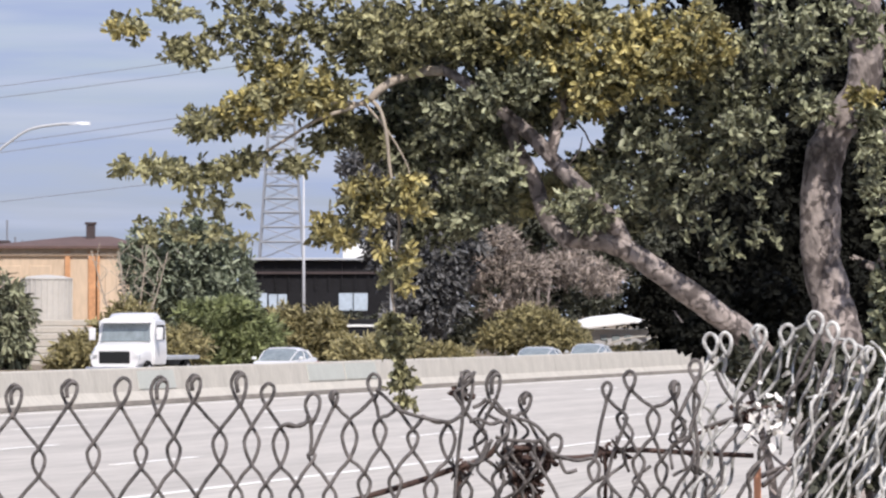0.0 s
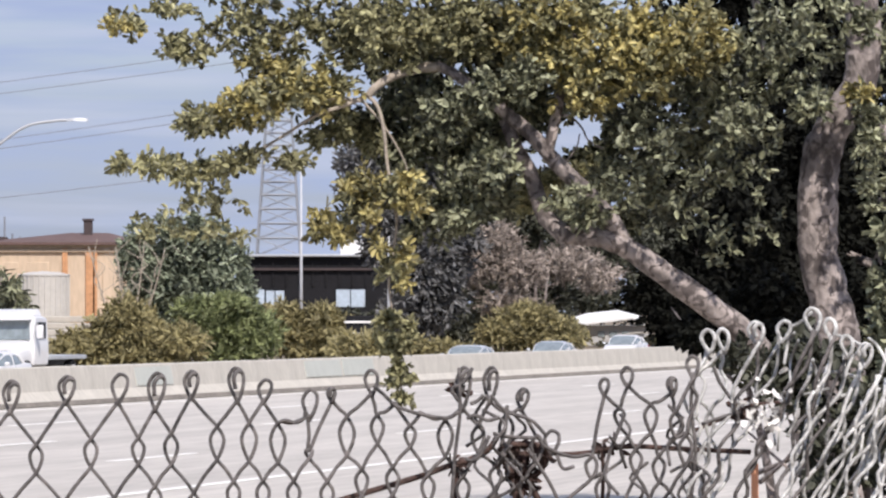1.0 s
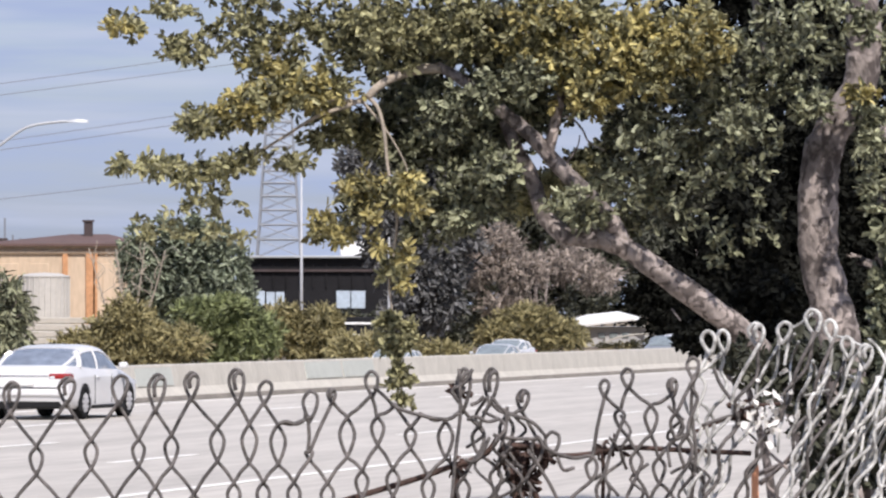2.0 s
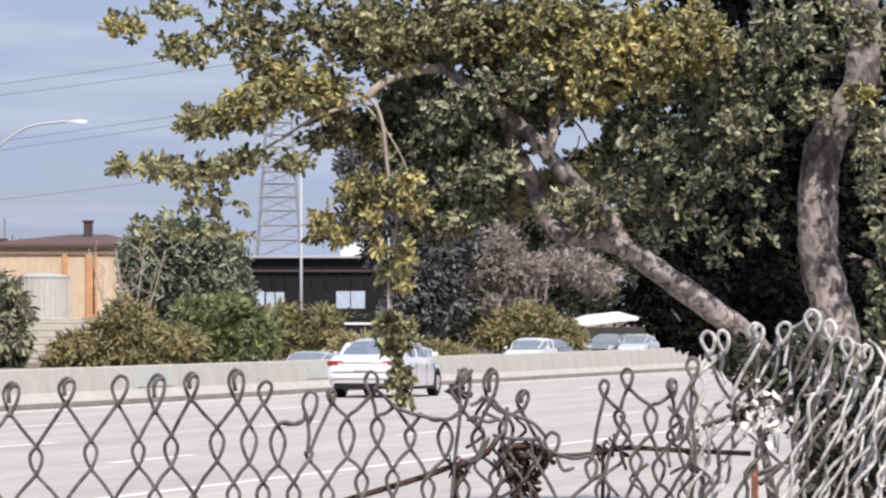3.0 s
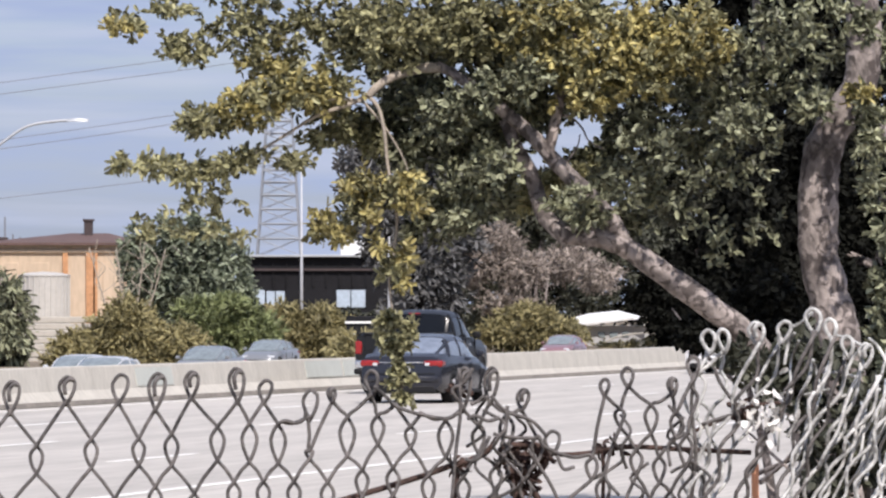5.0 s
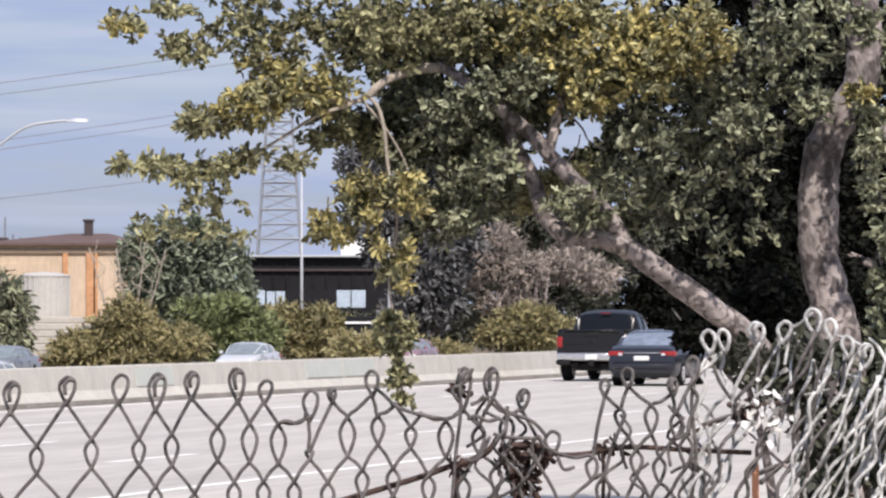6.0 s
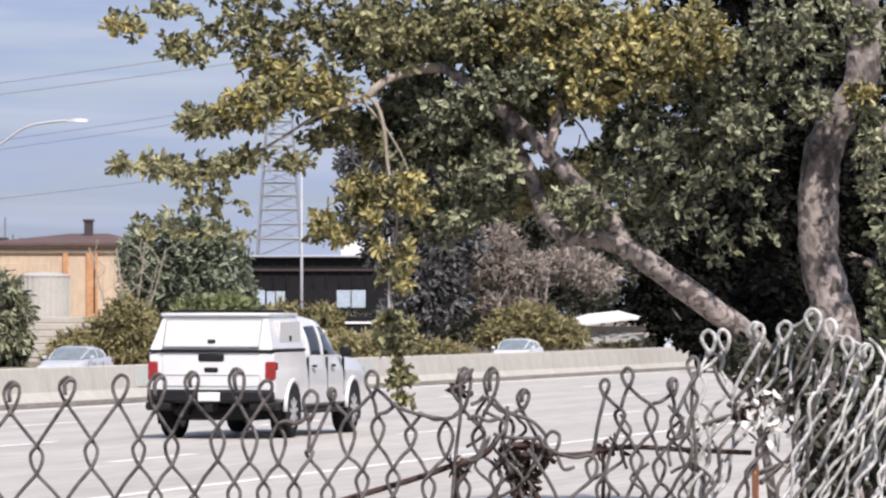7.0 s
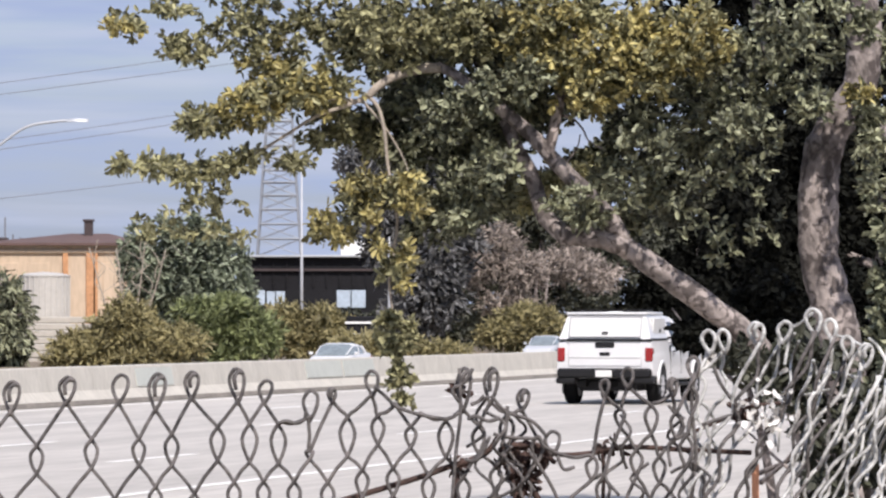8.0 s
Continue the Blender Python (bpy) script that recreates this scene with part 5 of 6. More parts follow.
def tan_building():
    h = thing("warehouse", "tan stucco warehouse with a brown hipped roof and flue", "building")
    set_back(h)
    Y, z0 = 235.0, -0.1
    x0, x1, top = -21.2, -14.4, (-20.560, 235.00, 4.890)[2]
    part("wall", boxes(((x0, Y, z0), (x1, Y + 12, top))), "stucco", h)
    bm = bmesh.new()
    a = [(x0 - 0.4, Y - 0.4, top), (x1 + 0.4, Y - 0.4, top), (x1 + 0.4, Y + 12.4, top), (x0 - 0.4, Y + 12.4, top)]
    b = [(x0 - 0.4, Y - 0.4, top + .12), (x1 + 0.4, Y - 0.4, top + .12), (x1 + 0.4, Y + 12.4, top + .12), (x0 - 0.4, Y + 12.4, top + .12)]
    c = [(-17.6, Y + 4, top + 0.62), (-15.8, Y + 4, top + 0.62), (-15.8, Y + 8, top + 0.62), (-17.6, Y + 8, top + 0.62)]
    loft(bm, [a, b, c])
    roof = part("roof", bm, "roof_tile", h, "brown-red low hipped roof")
    cx = (-16.697, 236.00, 5.824)[0]
    part("flue", boxes(((cx - 0.2, Y + 3, top + 0.2), (cx + 0.2, Y + 3.5, (-16.697, 236.00, 6.061)[2])), bevel=0.03), "brick_dark", roof, "dark square flue")
    part("flue_cap", boxes(((cx - 0.26, Y + 2.95, (-16.697, 236.00, 6.061)[2]), (cx + 0.26, Y + 3.55, (-16.697, 236.00, 6.166)[2]))), "brick_dark", roof)
    for px, w, m in ((115, 0.12, "rust_stripe"), (160, 0.22, "rust_stripe"), (168, 0.1, "rust_stripe")):
        x = (px - 784) / 8961 * Y
        part("pilaster", boxes(((x - w, Y - 0.12, z0), (x + w, Y, top - 0.15)), bevel=0.02), m, h, "orange-brown stained pilaster")
    part("cornice", boxes(((x0 - 0.1, Y - 0.15, top - 0.35), (x1 + 0.1, Y, top - 0.2)), bevel=0.03), "stucco", h)
    for x in (x0 + 1.0, x0 + 2.4, -15.3):
        part("wall_panel", boxes(((x - 0.5, Y - 0.05, z0 + 2.5), (x + 0.5, Y, top - 0.8)), bevel=0.02), "stucco", h)
    # rooftop pipework
    for px, t in ((8, 385), (22, 415), (35, 420)):
        x = (px - 784) / 8961 * (Y + 2)
        part("vent_pipe", tube(bmesh.new(), [(x, Y + 2, top), (x, Y + 2, 1.9 + (549 - t) / 8961 * (Y + 2))], 0.05, 6), "lattice", roof)
    part("vent_box", boxes(((x0 - 0.2, Y + 1.5, top), (x0 + 0.8, Y + 2.5, top + 0.4)), bevel=0.03), "brick_dark", roof)


tan_building()


def storage_tank():
    t = thing("storage_tank", "pale cream cylindrical steel tank with ribs", "tank")
    set_back(t)
    Y = 212.0
    x, r, zt = (-16.702, 212.00, 14.888)[0], 1.06, (-18.548, 212.00, 3.296)[2]
    bm = bmesh.new()
    n = 40
    loft(bm, [[(x + math.cos(2 * math.pi * i / n) * q, Y + math.sin(2 * math.pi * i / n) * q, z) for i in range(n)] for q, z in ((r, -0.1), (r, zt), (r * 1.03, zt), (r * 1.03, zt + 0.06), (r * 0.6, zt + 0.16), (0.05, zt + 0.2))])
    part("shell", bm, "tank", t)
    for i in range(14):
        a = math.pi + math.pi * (i + 0.5) / 14
        cx, cy = x + math.cos(a) * (r + 0.01), Y + math.sin(a) * (r + 0.01)
        part("rib", tube(bmesh.new(), [(cx, cy, -0.1), (cx, cy, zt)], 0.03, 4), "tank", t)


storage_tank()


def terraced_wall():
    w = thing("terraced_wall", "pale concrete embankment laid in long shallow tiers", "retaining wall")
    set_back(w)
    Y = 190.0
    base = -0.14
    zt = (-16.623, 190.00, 1.667)[2]
    k = 7
    for i in range(k):
        z0, z1 = base + (zt - base) * i / k, base + (zt - base) * (i + 1) / k
        xl = -17.5
        xr = (-14.609, 190.00, 13.540)[0] + ((-13.124, 190.00, 13.540)[0] - (-14.609, 190.00, 13.540)[0]) * (i + 1) / k
        part("tier", boxes(((xl, Y + 0.22 * i, z0), (xr, Y + 3, z1 - 0.03)), bevel=0.03), "slab", w)


terraced_wall()


def dark_building():
    h = thing("industrial_shed", "charcoal clad shed with a pale eave and large panes", "building")
    set_back(h)
    Y, z0 = 330.0, -0.1
    x0, x1, top = (-13.220, 330.00, 22.117)[0], (-2.909, 330.00, 22.117)[0], (-28.871, 330.00, 5.325)[2]
    part("wall", boxes(((x0, Y, z0), (x1, Y + 14, top))), "dark_clad", h)
    part("roof", boxes(((x0 - 0.3, Y - 0.5, top), (x1 + 0.3, Y + 14.3, top + 0.16)), bevel=0.04), "steel", h, "thin pale metal roof edge")
    part("roof_monitor", boxes((((-6.776, 330.00, 22.117)[0], Y + 3, top + 0.16), ((-4.566, 330.00, 22.117)[0], Y + 9, (-29.571, 338.00, 6.464)[2])), bevel=0.05), "white_roof", h)
    for a, b, t, l in ((435, 468, 514, 540), (471, 503, 516, 542), (595, 646, 514, 545)):
        xa, xb, zt, zb = (a - 784) / 8961 * Y, (b - 784) / 8961 * Y, 1.9 + (549 - t) / 8961 * Y, 1.9 + (549 - l) / 8961 * Y
        win = part("window", boxes(((xa, Y - 0.06, zb), (xb, Y, zt)), bevel=0.02), "window_far", h, "pale pane painted with reflected sky")
        part("mullion", boxes((((xa + xb) / 2 - 0.03, Y - 0.1, zb), ((xa + xb) / 2 + 0.03, Y - 0.061, zt))), "dark_clad", win)
    for i in range(12):
        x = x0 + 0.4 + (x1 - x0 - 0.8) * i / 11
        part("rib", boxes(((x - 0.05, Y - 0.12, (-28.871, 330.00, 3.410)[2]), (x + 0.05, Y - 0.001, top - 0.05))), "dark_clad", h)
    part("beam", boxes(((x0, Y - 0.25, (-28.871, 330.00, 4.441)[2]), (x1, Y - 0.12, (-28.871, 330.00, 4.588)[2]))), "brick_dark", h)


dark_building()


def white_roof_building():
    h = thing("low_building", "low grey building with a broad white roof", "building")
    set_back(h)
    Y = 272.0
    s = Y / 8961

    def q(px, py, y=0.0):
        return ((px - 784) * s, Y + y, 1.9 + (549 - py) * s)
    x0, x1 = q(1030, 0)[0], q(1150, 0)[0]
    part("wall", boxes(((x0, Y, -0.1), (x1, Y + 10, q(0, 578)[2]))), "grey_wall", h)
    bm = bmesh.new()
    loft(bm, [[q(1014, 569, -0.6), q(1030, 577, -0.6), q(1120, 566, -0.6), q(1144, 579, -0.6), q(1144, 575, -0.6), q(1118, 562, -0.6), q(1030, 573, -0.6), q(1014, 565, -0.6)],
              [q(1020, 566, 6), q(1034, 572, 6), q(1110, 562, 6), q(1142, 570, 6), q(1142, 561, 6), q(1100, 550, 6), q(1045, 556, 6), q(1024, 562, 6)]])
    part("roof", bm, "white_roof", h, "broad white roof")
    for a, b in ((1058, 1070), (1078, 1092), (1100, 1112)):
        part("window", boxes(((q(a, 0)[0], Y - 0.05, q(0, 598)[2]), (q(b, 0)[0], Y, q(0, 588)[2])), bevel=0.02), "glass_pale", h)
    part("canopy", tube(bmesh.new(), smooth_path([q(1052, 618, -2), q(1080, 600, -2), q(1115, 592, -2), q(1150, 590, -2)], 4), 0.05, 5), "slab", h, "curved pale canopy edge")


white_roof_building()


def kiosk():
    k = thing("kiosk", "dark low kiosk with two pale horizontal boards", "kiosk")
    set_back(k)
    Y = 184.0
    s = Y / 8961
    x0, x1 = (612 - 784) * s, (664 - 784) * s
    part("body", boxes(((x0, Y, -0.1), (x1, Y + 2.0, 1.9 + (549 - 560) * s)), bevel=0.03), "dark_clad", k)
    for py in (571, 592):
        z = 1.9 + (549 - py) * s
        part("board", boxes(((x0 - 0.05, Y - 0.08, z - 0.05), (x1, Y - 0.002, z + 0.03)), bevel=0.01), "white_roof", k)


kiosk()


def lattice_mast():
    t = thing("lattice_tower", "grey lattice power pylon with crossed bracing", "pylon", group="pylons")
    cx, Y = MAST

    def half(z):
        return 0.5 * max(1.0, 5.35 - (z - 8.5) * 0.135)
    zs = [-0.1, 5, 8.5, 10.6, 12.4, 14.2, 15.9, 17.5, 19.0, 20.5, 22, 23.5, 25, 26.5, 28, 29.5, 31, 33, 35, 37]
    for sx in (-1, 1):
        for sy in (-1, 1):
            part("leg", tube(bmesh.new(), [(sx * half(z), sy * half(z), z) for z in zs], 0.12, 5), "lattice", t)
    for a, b in zip(zs, zs[1:]):
        ha, hb = half(a), half(b)
        for sy in (-1, 1):
            part("brace", tube(bmesh.new(), [(-ha, sy * ha, a), (hb, sy * hb, b)], 0.045, 4), "lattice", t)
            part("brace", tube(bmesh.new(), [(ha, sy * ha, a), (-hb, sy * hb, b)], 0.045, 4), "lattice", t)
            part("girt", tube(bmesh.new(), [(-hb, sy * hb, b), (hb, sy * hb, b)], 0.09, 4), "lattice", t)
    for z in ARMS:
        for w in (-5, 5):
            part("cross_arm", tube(bmesh.new(), [(0, w, z), (0, w * 0.1, z + 0.7)], 0.12, 4), "lattice", t)
    t.matrix_basis = pose(cx * FAR_K, Y * FAR_K, EYE * (1 - FAR_K))
    t.scale = (FAR_K, FAR_K, FAR_K)
    return t


MAST = ((493.5 - 784) * 620 / 8961, 620.0)
ARMS = (34.4, 32.9, 27.6, 26.6, 19.6)
SPAN = (-61.6, -8.0)          # to the next pylon: along, and lower
mast = lattice_mast()
copy_thing(mast, pose((MAST[0] + SPAN[0]) * FAR_K, MAST[1] * FAR_K, EYE * (1 - FAR_K) + SPAN[1] * FAR_K))


def power_lines():
    for z, drop, w in zip(ARMS, (-8.2, -7.8, -8.6, -8.6, -7.0), (-5, 5, -5, 5, -5)):
        pts = []
        for i in range(13):
            u = i / 12
            pts.append((MAST[0] + SPAN[0] * u, MAST[1] + w * 0.2, z + 0.1 + drop * u - 1.2 * u * (1 - u)))
        ob = set_back(part("power_cable", tube(bmesh.new(), pts, 0.05, 5), "cable"))
        tagged(ob, "thin grey power cable strung between two pylons", "cable", group="power cables")


power_lines()


def street_lamp(x, y, z0, z1, tip, label):
    lamp = thing("street_lamp", label, "street lamp", group="street lamps")
    set_back(lamp)
    part("pole", tube(bmesh.new(), [(x, y, z0), (x, y, z1 - 1.2)], [0.085, 0.035], 10), "pole_paint", lamp, smooth=True)
    part("base", boxes(((x - 0.25, y - 0.25, z0 - 0.3), (x + 0.25, y + 0.25, z0 + 0.12)), bevel=0.03), "slab", lamp)
    if tip:
        part("arm", tube(bmesh.new(), smooth_path([(x, y, z1 - 1.25), (x + tip * 0.18, y, z1 - 0.75), (x + tip * 0.42, y, z1 - 0.18), (x + tip * 0.7, y, z1), (x + tip * 0.82, y, z1 + 0.02)], 5), 0.05, 8), "steel", lamp, smooth=True)
        bm = bmesh.new()
        loft(bm, [[(x + tip * u, y - w, z1 + dz - 0.03), (x + tip * u, y + w, z1 + dz - 0.03), (x + tip * u, y + w * 0.6, z1 + dz + 0.07), (x + tip * u, y - w * 0.6, z1 + dz + 0.07)] for u, w, dz in ((0.8, 0.06, 0), (0.86, 0.14, 0.02), (0.97, 0.12, 0.01), (1.0, 0.05, 0))])
        part("lamp_head", bm, "steel", lamp, "flat cobra lamp head")


street_lamp((-15.662, 172.00, 12.437)[0], 172.0, -0.1, (-15.048, 172.00, 8.311)[2], 3.6, "grey street lamp with a long curved arm")
street_lamp((-5.938, 212.00, 14.888)[0], 212.0, -0.1, 9.0, 0, "pale street lamp pole among shrubs")
street_lamp((-2.293, 214.00, 15.011)[0], 214.0, -0.1, 6.2, 0, "short pale pole among dark trees")

# ---- wire fence close to the viewer ----
FENCE_Y = 5.0
MM = FENCE_Y / 8961          # the fence is laid out in steps of about half a millimetre


def on_fence(x, y, d=0.0):
    return Vector(((x - 784) * MM, FENCE_Y + d, EYE + (549 - y) * MM))


def fence_wire(fence, pts, pale, r=0.0019, name="wire", m=None, per=4):
    return part(name, tube(bmesh.new(), smooth_path(pts, per), r, 6), m or ("wire_pale" if pale else "wire"), fence, smooth=True)


def knuckle(fence, rng, x, top, neck, pale):
    """A picket's end bent over into an eye, most with the cut tip tucked inside."""
    h = neck - top
    w = min(13.0, h * 0.26) * rng.uniform(0.85, 1.15)
    lean, d = rng.uniform(-5, 5), rng.uniform(-0.005, 0.005)

    def at(a, b, e=0.0):
        return on_fence(x + a * w + lean * (1 - b), top + b * h, d + e)
    ring = [at(0.15, 1.05), at(-0.85, 0.55, 0.002), at(-0.95, 0.25, 0.003), at(-0.1, 0.0, 0.001), at(0.9, 0.12), at(1.05, 0.42, -0.003), at(0.55, 0.78, -0.003), at(-0.1, 1.05)]
    fence_wire(fence, ring, pale, 0.0019 if not pale else 0.0021, "knuckle")
    if rng.random() < (0.3 if pale else 0.7):
        fence_wire(fence, [at(0.85, 0.12, -0.002), at(0.25, 0.1, -0.005), at(-0.25, 0.28, -0.006), at(-0.1, 0.5 + rng.uniform(0, 0.2), -0.005)], pale, 0.0022, "knuckle_tip")


# knuckles along the top edge: place, top, foot of the loop
KNUCKLES = [(-170, 668, 720), (-80, 670, 726), (17, 676, 734), (116, 668, 716), (209, 664, 716), (274, 662, 728), (337, 659, 708), (420, 653, 714), (466, 674, 715),
            (547, 692, 745), (587, 688, 714), (658, 657, 702), (700, 704, 722), (744, 722, 738), (818, 652, 728), (866, 652, 716), (922, 690, 728), (976, 764, 806),
            (1068, 672, 702), (1110, 652, 688), (1190, 670, 702), (1226, 632, 672)]
# where neighbouring pickets hook into each other for the first time: place, upper and lower crossing
HOOKS = [(-125, 782, 832), (-32, 788, 838), (64, 787, 836), (161, 776, 825), (245, 774, 821), (303, 766, 821), (384, 754, 812), (441, 747, 814), (492, 749, 817),
         (547, 796, 810), (614, 736, 804), (668, 734, 783), (726, 753, 789), (788, 743, 806), (846, 752, 800), (896, 732, 790), (950, 772, 815), (1046, 806, 846),
         (1096, 722, 752), (1152, 716, 764), (1196, 725, 774)]


def wire_fence():
    """Chain-link mesh: zigzag pickets hooked into each other, knuckled along the top, sagging, torn and pushed over."""
    fence = thing("chain_link_fence", "old sagging chain-link fence with open knuckles along the top", "fence")
    rng = random.Random(11)
    tops, hooks = list(KNUCKLES), list(HOOKS)
    # the stretch that leans over, up to the far post
    for x, y in ((1256, 586), (1282, 584), (1340, 572), (1384, 570), (1441, 548), (1472, 566), (1500, 596), (1530, 610), (1556, 632), (1592, 618), (1636, 606), (1690, 612), (1750, 604), (1810, 612), (1870, 606)):
        tops.append((x, y, y + rng.uniform(36, 46)))
        (xa, _, na), (xb, _, nb) = tops[-2:]
        mid = (na + nb) / 2 + rng.uniform(20, 42)
        hooks.append(((xa + xb) / 2 - 26 + rng.uniform(-8, 8), mid, mid + rng.uniform(40, 58)))
    n = len(tops)

    def lean(x, y):
        return -0.42 * max(0.0, min(1.0, (x - 1240) / 90)) if y < 1000 else 0.0

    def wild(x):
        return 1.0 if x < 540 else 2.5 if x < 800 else 8.0 if x < 1230 else 7.0
    rows = [hooks]
    while rows[-1][2][2] < 3250:
        last, odd, nxt = rows[-1], len(rows) % 2 == 1, []
        for j in range(n if odd else n - 1):
            a, b = (j - 1, j) if odd else (j, j + 1)
            if a < 0:
                a, b, shift = 0, 1, -0.5
            elif b >= len(last):
                a, b, shift = len(last) - 2, len(last) - 1, 1.5
            else:
                shift = 0.5
            (xa, _, ya), (xb, _, yb) = last[a], last[b]
            drop = min(60.0, max(20.0, 0.68 * abs(xb - xa)))
            x, y, k = xa + (xb - xa) * shift, (ya + yb) / 2 + drop, wild(xa)
            x += lean(x, y) * (drop + 24) + rng.uniform(-k, k)
            y += rng.uniform(-k, k)
            nxt.append((x, y, y + 50 + rng.uniform(-k, k)))
        rows.append(nxt)
    for k, (x, top, neck) in enumerate(tops):
        # the right-hand stretch takes the paler wire colour
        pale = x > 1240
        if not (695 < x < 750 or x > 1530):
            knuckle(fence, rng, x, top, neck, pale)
        depth = rng.uniform(-0.02, 0.03) if x > 1240 else rng.uniform(-0.004, 0.004) if x < 790 else rng.uniform(-0.012, 0.012)
        for sgn in (-1, 1):
            pts, px, py, side = [on_fence(x - sgn * 3, neck - 8, depth)], x, neck, sgn
            if x > 1300:
                # pushed over and seen along the slope: the zigzags close up into steep wavy strands
                slope = rng.uniform(-0.62, -0.42)
                px, py, side = px + sgn * 5, py + (12 if sgn > 0 else 26), sgn
                while py < 3250:
                    step = rng.uniform(38, 54)
                    px, py = px + slope * step, py + step
                    slope = min(-0.12, slope * 0.93) if py < 1000 else 0.0
                    pts.append(on_fence(px + side * rng.uniform(6, 13), py, depth + 0.004 * side))
                    side = -side
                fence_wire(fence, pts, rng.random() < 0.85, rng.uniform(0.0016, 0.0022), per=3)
                continue
            for r, row in enumerate(rows):
                j = k if r % 2 else (k if sgn > 0 else k - 1)
                if not 0 <= j < len(row):
                    break
                ex, ya, yb = row[j]
                bow = 0.10 * (ex - px)
                pts.append(on_fence((px + ex) / 2 + bow * 0.4, (py + ya) / 2 + abs(bow) * 0.5, depth + 0.002 * side))
                pts.append(on_fence(ex - side * 2, ya, depth + 0.0022 * side))
                w = min(13.0, 4.0 + 0.14 * (yb - ya)) * (0.7 if ex > 1240 else 1.0)
                pts.append(on_fence(ex + side * w, (ya + yb) / 2 - 4, depth))
                pts.append(on_fence(ex + side * 2, yb, depth - 0.0022 * side))
                px, py, side = ex, yb, -side
            if len(pts) > 1:
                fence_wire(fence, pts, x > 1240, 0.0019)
    # strands that sprang loose where the mesh tore
    for run in (((661, 684), (680, 700), (702, 720), (744, 734), (790, 741), (812, 730)), ((492, 750), (506, 745), (524, 749), (538, 742), (541, 728)), ((812, 652), (814, 730), (806, 800), (798, 900)), ((836, 652), (822, 676), (800, 690), (812, 712)),
                ((868, 700), (894, 728), (940, 745), (966, 772)), ((897, 718), (894, 760), (886, 790)), ((872, 768), (900, 774), (946, 776)), ((866, 772), (850, 806), (836, 816), (822, 812)),
                ((832, 716), (846, 710), (856, 700)), ((826, 742), (842, 736), (862, 745), (884, 740)), ((985, 806), (996, 830), (1016, 826)), ((1228, 660), (1222, 720), (1230, 800), (1220, 900)),
                ((1240, 752), (1282, 738), (1310, 730)), ((1262, 650), (1274, 680), (1300, 716))):
        fence_wire(fence, [on_fence(x, y, -0.008) for x, y in run], False)
    for i in range(16):
        x, y, k, pts = rng.uniform(800, 940) if i < 8 else rng.uniform(1075, 1290), rng.uniform(700, 830), rng.choice((-1, 1)), []
        for j in range(4):
            pts.append(on_fence(x + k * rng.uniform(4, 20), y, rng.uniform(-0.02, 0.02)))
            k, x, y = -k, x + rng.uniform(-12, 12), y + rng.uniform(22, 40)
        fence_wire(fence, pts, False, 0.0017)
    # pale ends and long slanting strands over the shrub
    for x, y, dx, dy in ((1478, 594, 52, 20), (1528, 620, -34, 60), (1475, 660, 40, 8), (1400, 580, 40, -26), (1408, 590, -18, 56), (1560, 690, -40, 70), (1530, 740, 40, -30), (1540, 600, 40, 60),
                         (1500, 700, -60, 60), (1440, 640, 14, 50), (1470, 760, 44, 40), (1425, 700, 44, -10)):
        fence_wire(fence, [on_fence(x, y, 0.02), on_fence(x + dx * 0.5, y + dy * 0.3, 0.03), on_fence(x + dx, y + dy, 0.02)], True, 0.0017)
    for i in range(20):
        x, y, s, pts = rng.uniform(1400, 1680), rng.uniform(600, 720), rng.uniform(-0.6, -0.2), []
        for j in range(rng.randint(3, 6)):
            pts.append(on_fence(x + rng.uniform(-6, 6), y, rng.uniform(0.0, 0.06)))
            step = rng.uniform(30, 54)
            x, y = x + s * step, y + step
        fence_wire(fence, pts, True, rng.uniform(0.0012, 0.002))
    part("bottom_rail", tube(bmesh.new(), [(-1.1, FENCE_Y, 0.35), (1.1, FENCE_Y, 0.35)], 0.014, 8), "wire", fence)
    for x in (-1.15, 1.15):
        part("post", tube(bmesh.new(), [(x, FENCE_Y + 0.03, 0.1), (x, FENCE_Y + 0.03, 1.8)], 0.028, 10), "wire_pale", fence)


wire_fence()


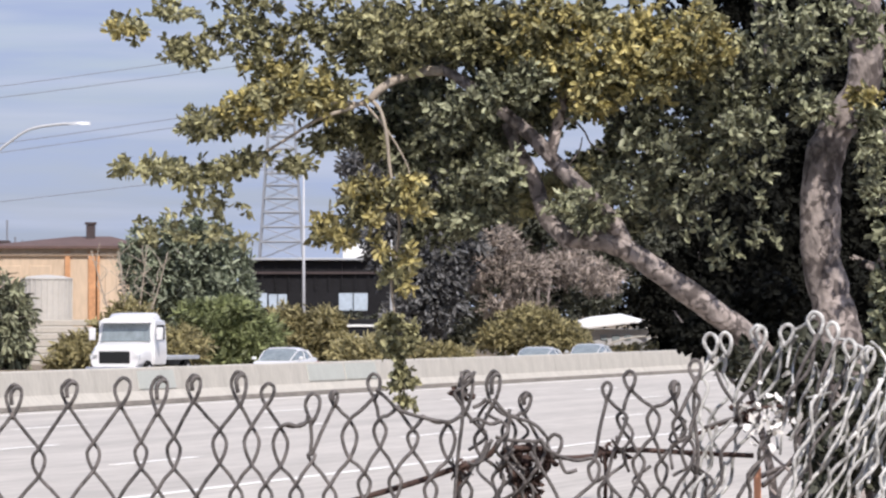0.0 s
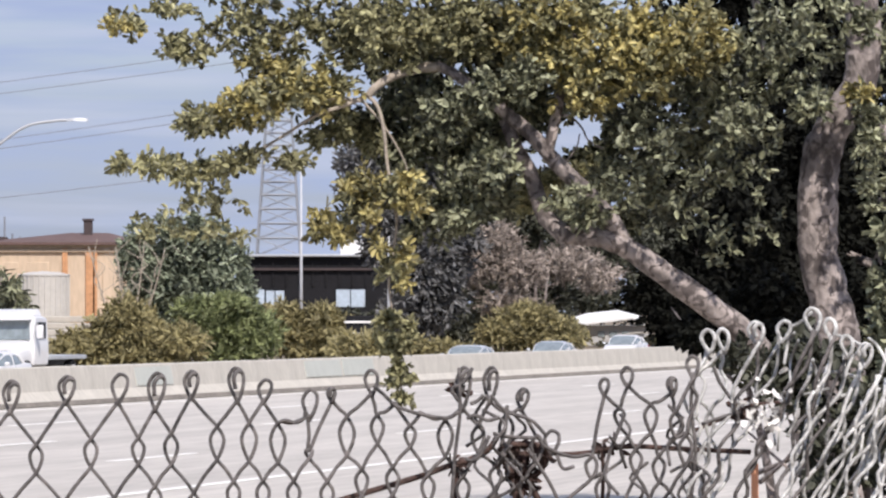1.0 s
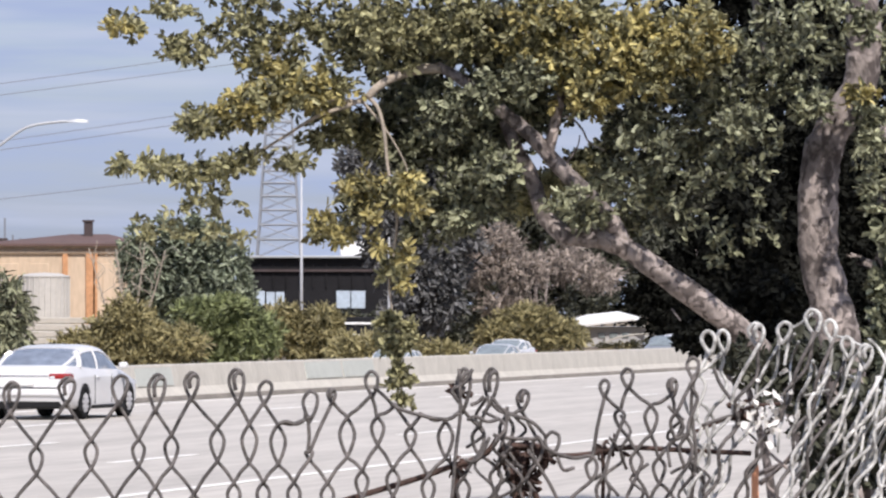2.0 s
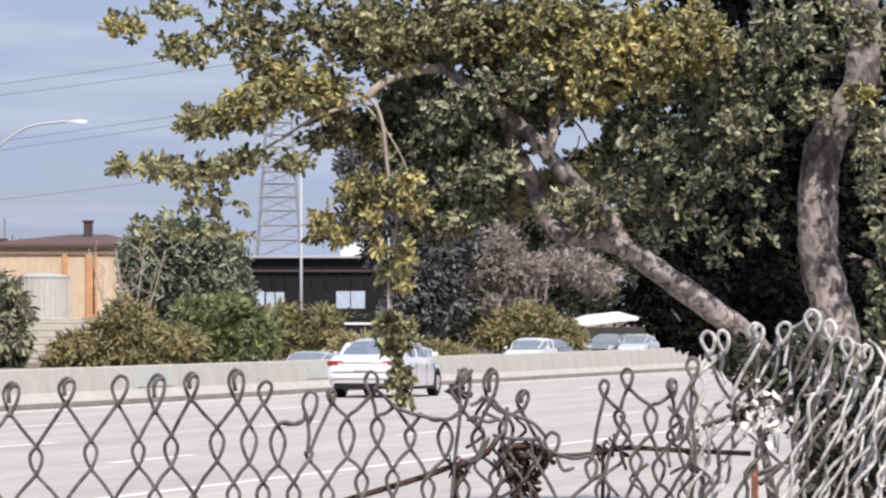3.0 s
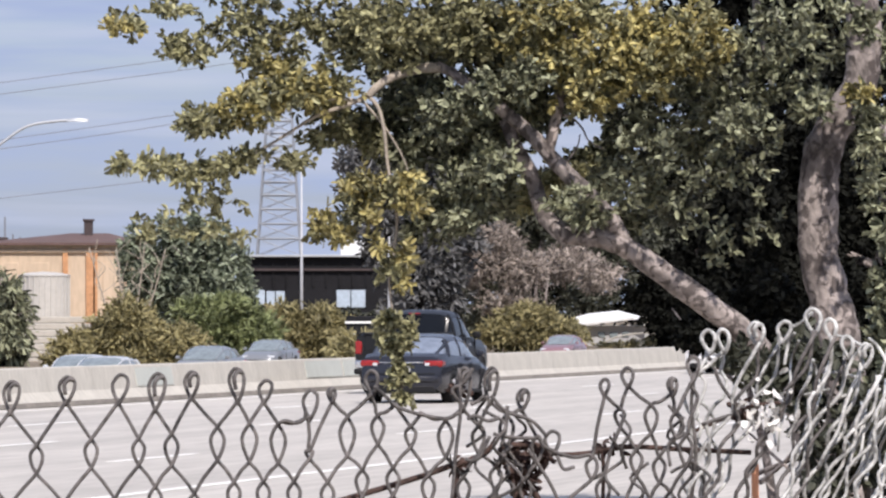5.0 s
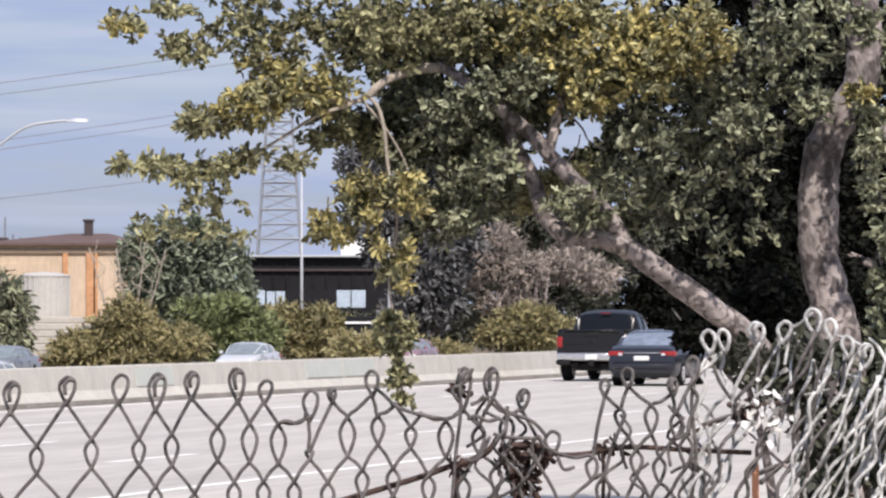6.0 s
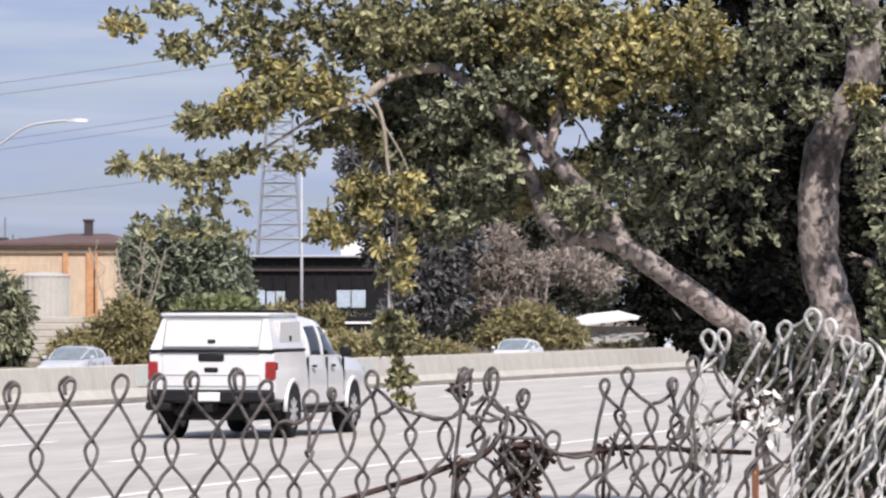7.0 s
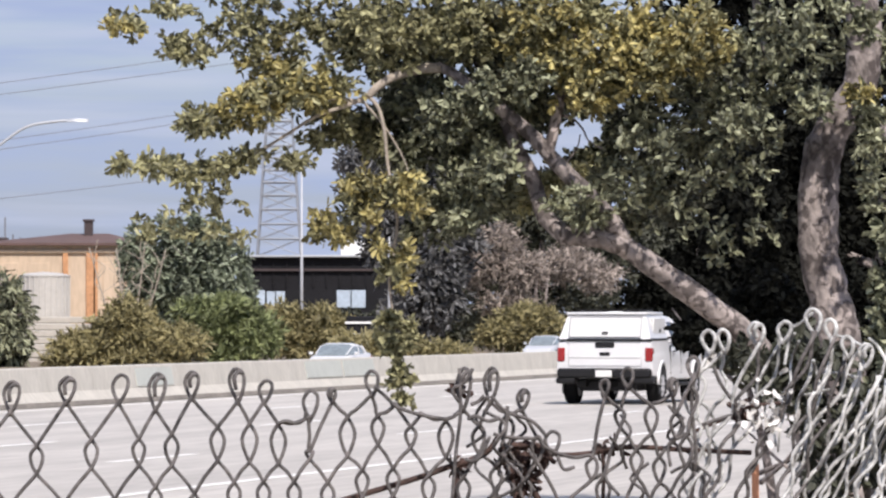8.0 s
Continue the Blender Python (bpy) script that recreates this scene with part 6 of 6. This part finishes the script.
def vine():
    """Rusty dead stems woven through the torn mesh, with a knot of withered leaves."""
    v = thing("dead_vine", "reddish-brown dead vine woven through the wire mesh", "vine")
    for pts, r in (([(520, 912), (640, 876), (740, 846), (790, 828), (830, 816), (862, 800), (880, 776)], 0.0030), ([(960, 800), (1000, 806), (1050, 802), (1090, 794), (1130, 792), (1200, 796), (1330, 802)], 0.0026),
                   ([(1215, 770), (1290, 738), (1330, 720), (1400, 712)], 0.002), ([(884, 800), (900, 790), (950, 790), (968, 806), (956, 836)], 0.0036),
                   ([(890, 806), (906, 850), (918, 900)], 0.004), ([(924, 800), (935, 850), (960, 900)], 0.0036), ([(930, 812), (950, 800), (962, 826), (940, 846), (926, 830)], 0.003), ([(812, 826), (808, 850), (800, 905)], 0.003), ([(1066, 800), (1068, 840), (1066, 905)], 0.002)):
        part("stem", tube(bmesh.new(), smooth_path([on_fence(x, y, 0.012) for x, y in pts], 5), r, 6), "rust", v, smooth=True)
    rng = np.random.default_rng(3)
    spots = [(on_fence(945, 812, 0.012), .014, .012, .014, 9), (on_fence(900, 815, 0.012), .012, .01, .010, 12), (on_fence(925, 850, 0.012), .012, .01, .012, 12), (on_fence(1080, 793, 0.012), .014, .005, .004, 5), (on_fence(812, 826, 0.012), .009, .008, .008, 6),
             (on_fence(812, 690, 0.012), .006, .006, .006, 4), (on_fence(1310, 730, 0.012), .010, .01, .010, 8)]
    p, a = blob_leaves([(tuple(c), x, y, z, k) for c, x, y, z, k in spots], 5, 0.007, rng)
    leaf_mesh("withered_leaf_knot", p, a, 0.011, 0.006, "rust", v, "withered dark brown leaves", seed=8)


vine()


def scraps():
    s = thing("paper_scrap", "torn white scrap caught in the wire mesh", "litter")
    rng = random.Random(4)
    for i in range(52):
        u = rng.gauss(0, 1), rng.gauss(0, 1)
        cx, cy, r = 1346 + u[0] * 26, 728 + u[1] * 24, rng.uniform(2.5, 6)
        bm = bmesh.new()
        k, turn, long = 7, rng.uniform(0, 6.28), rng.uniform(1.0, 2.2)
        ring = []
        for j in range(k):
            a, q = 6.283 * j / k, rng.uniform(0.5, 1.2) * r
            px, py = math.cos(a) * q * long, math.sin(a) * q
            ring.append(on_fence(cx + px * math.cos(turn) - py * math.sin(turn), cy + px * math.sin(turn) + py * math.cos(turn), -0.012 + rng.uniform(-0.006, 0.006)))
        loft(bm, [ring, [p + Vector((0, 0.0012, 0)) for p in ring]])
        part("shred", bm, "blossom", s)
    st = thing("marker_stake", "thin orange painted marker stake behind the fence", "stake")
    part("shaft", tube(bmesh.new(), [(*on_fence(1346, 0)[:2], 0.2), on_fence(1341, 826)], [0.0042, 0.0038], 8), "orange", st)
    part("tip", tube(bmesh.new(), [on_fence(1341, 826), on_fence(1340, 818)], [0.0038, 0.001], 8), "orange", st)
    st.location = (0, 0.05, 0)


scraps()

motions()
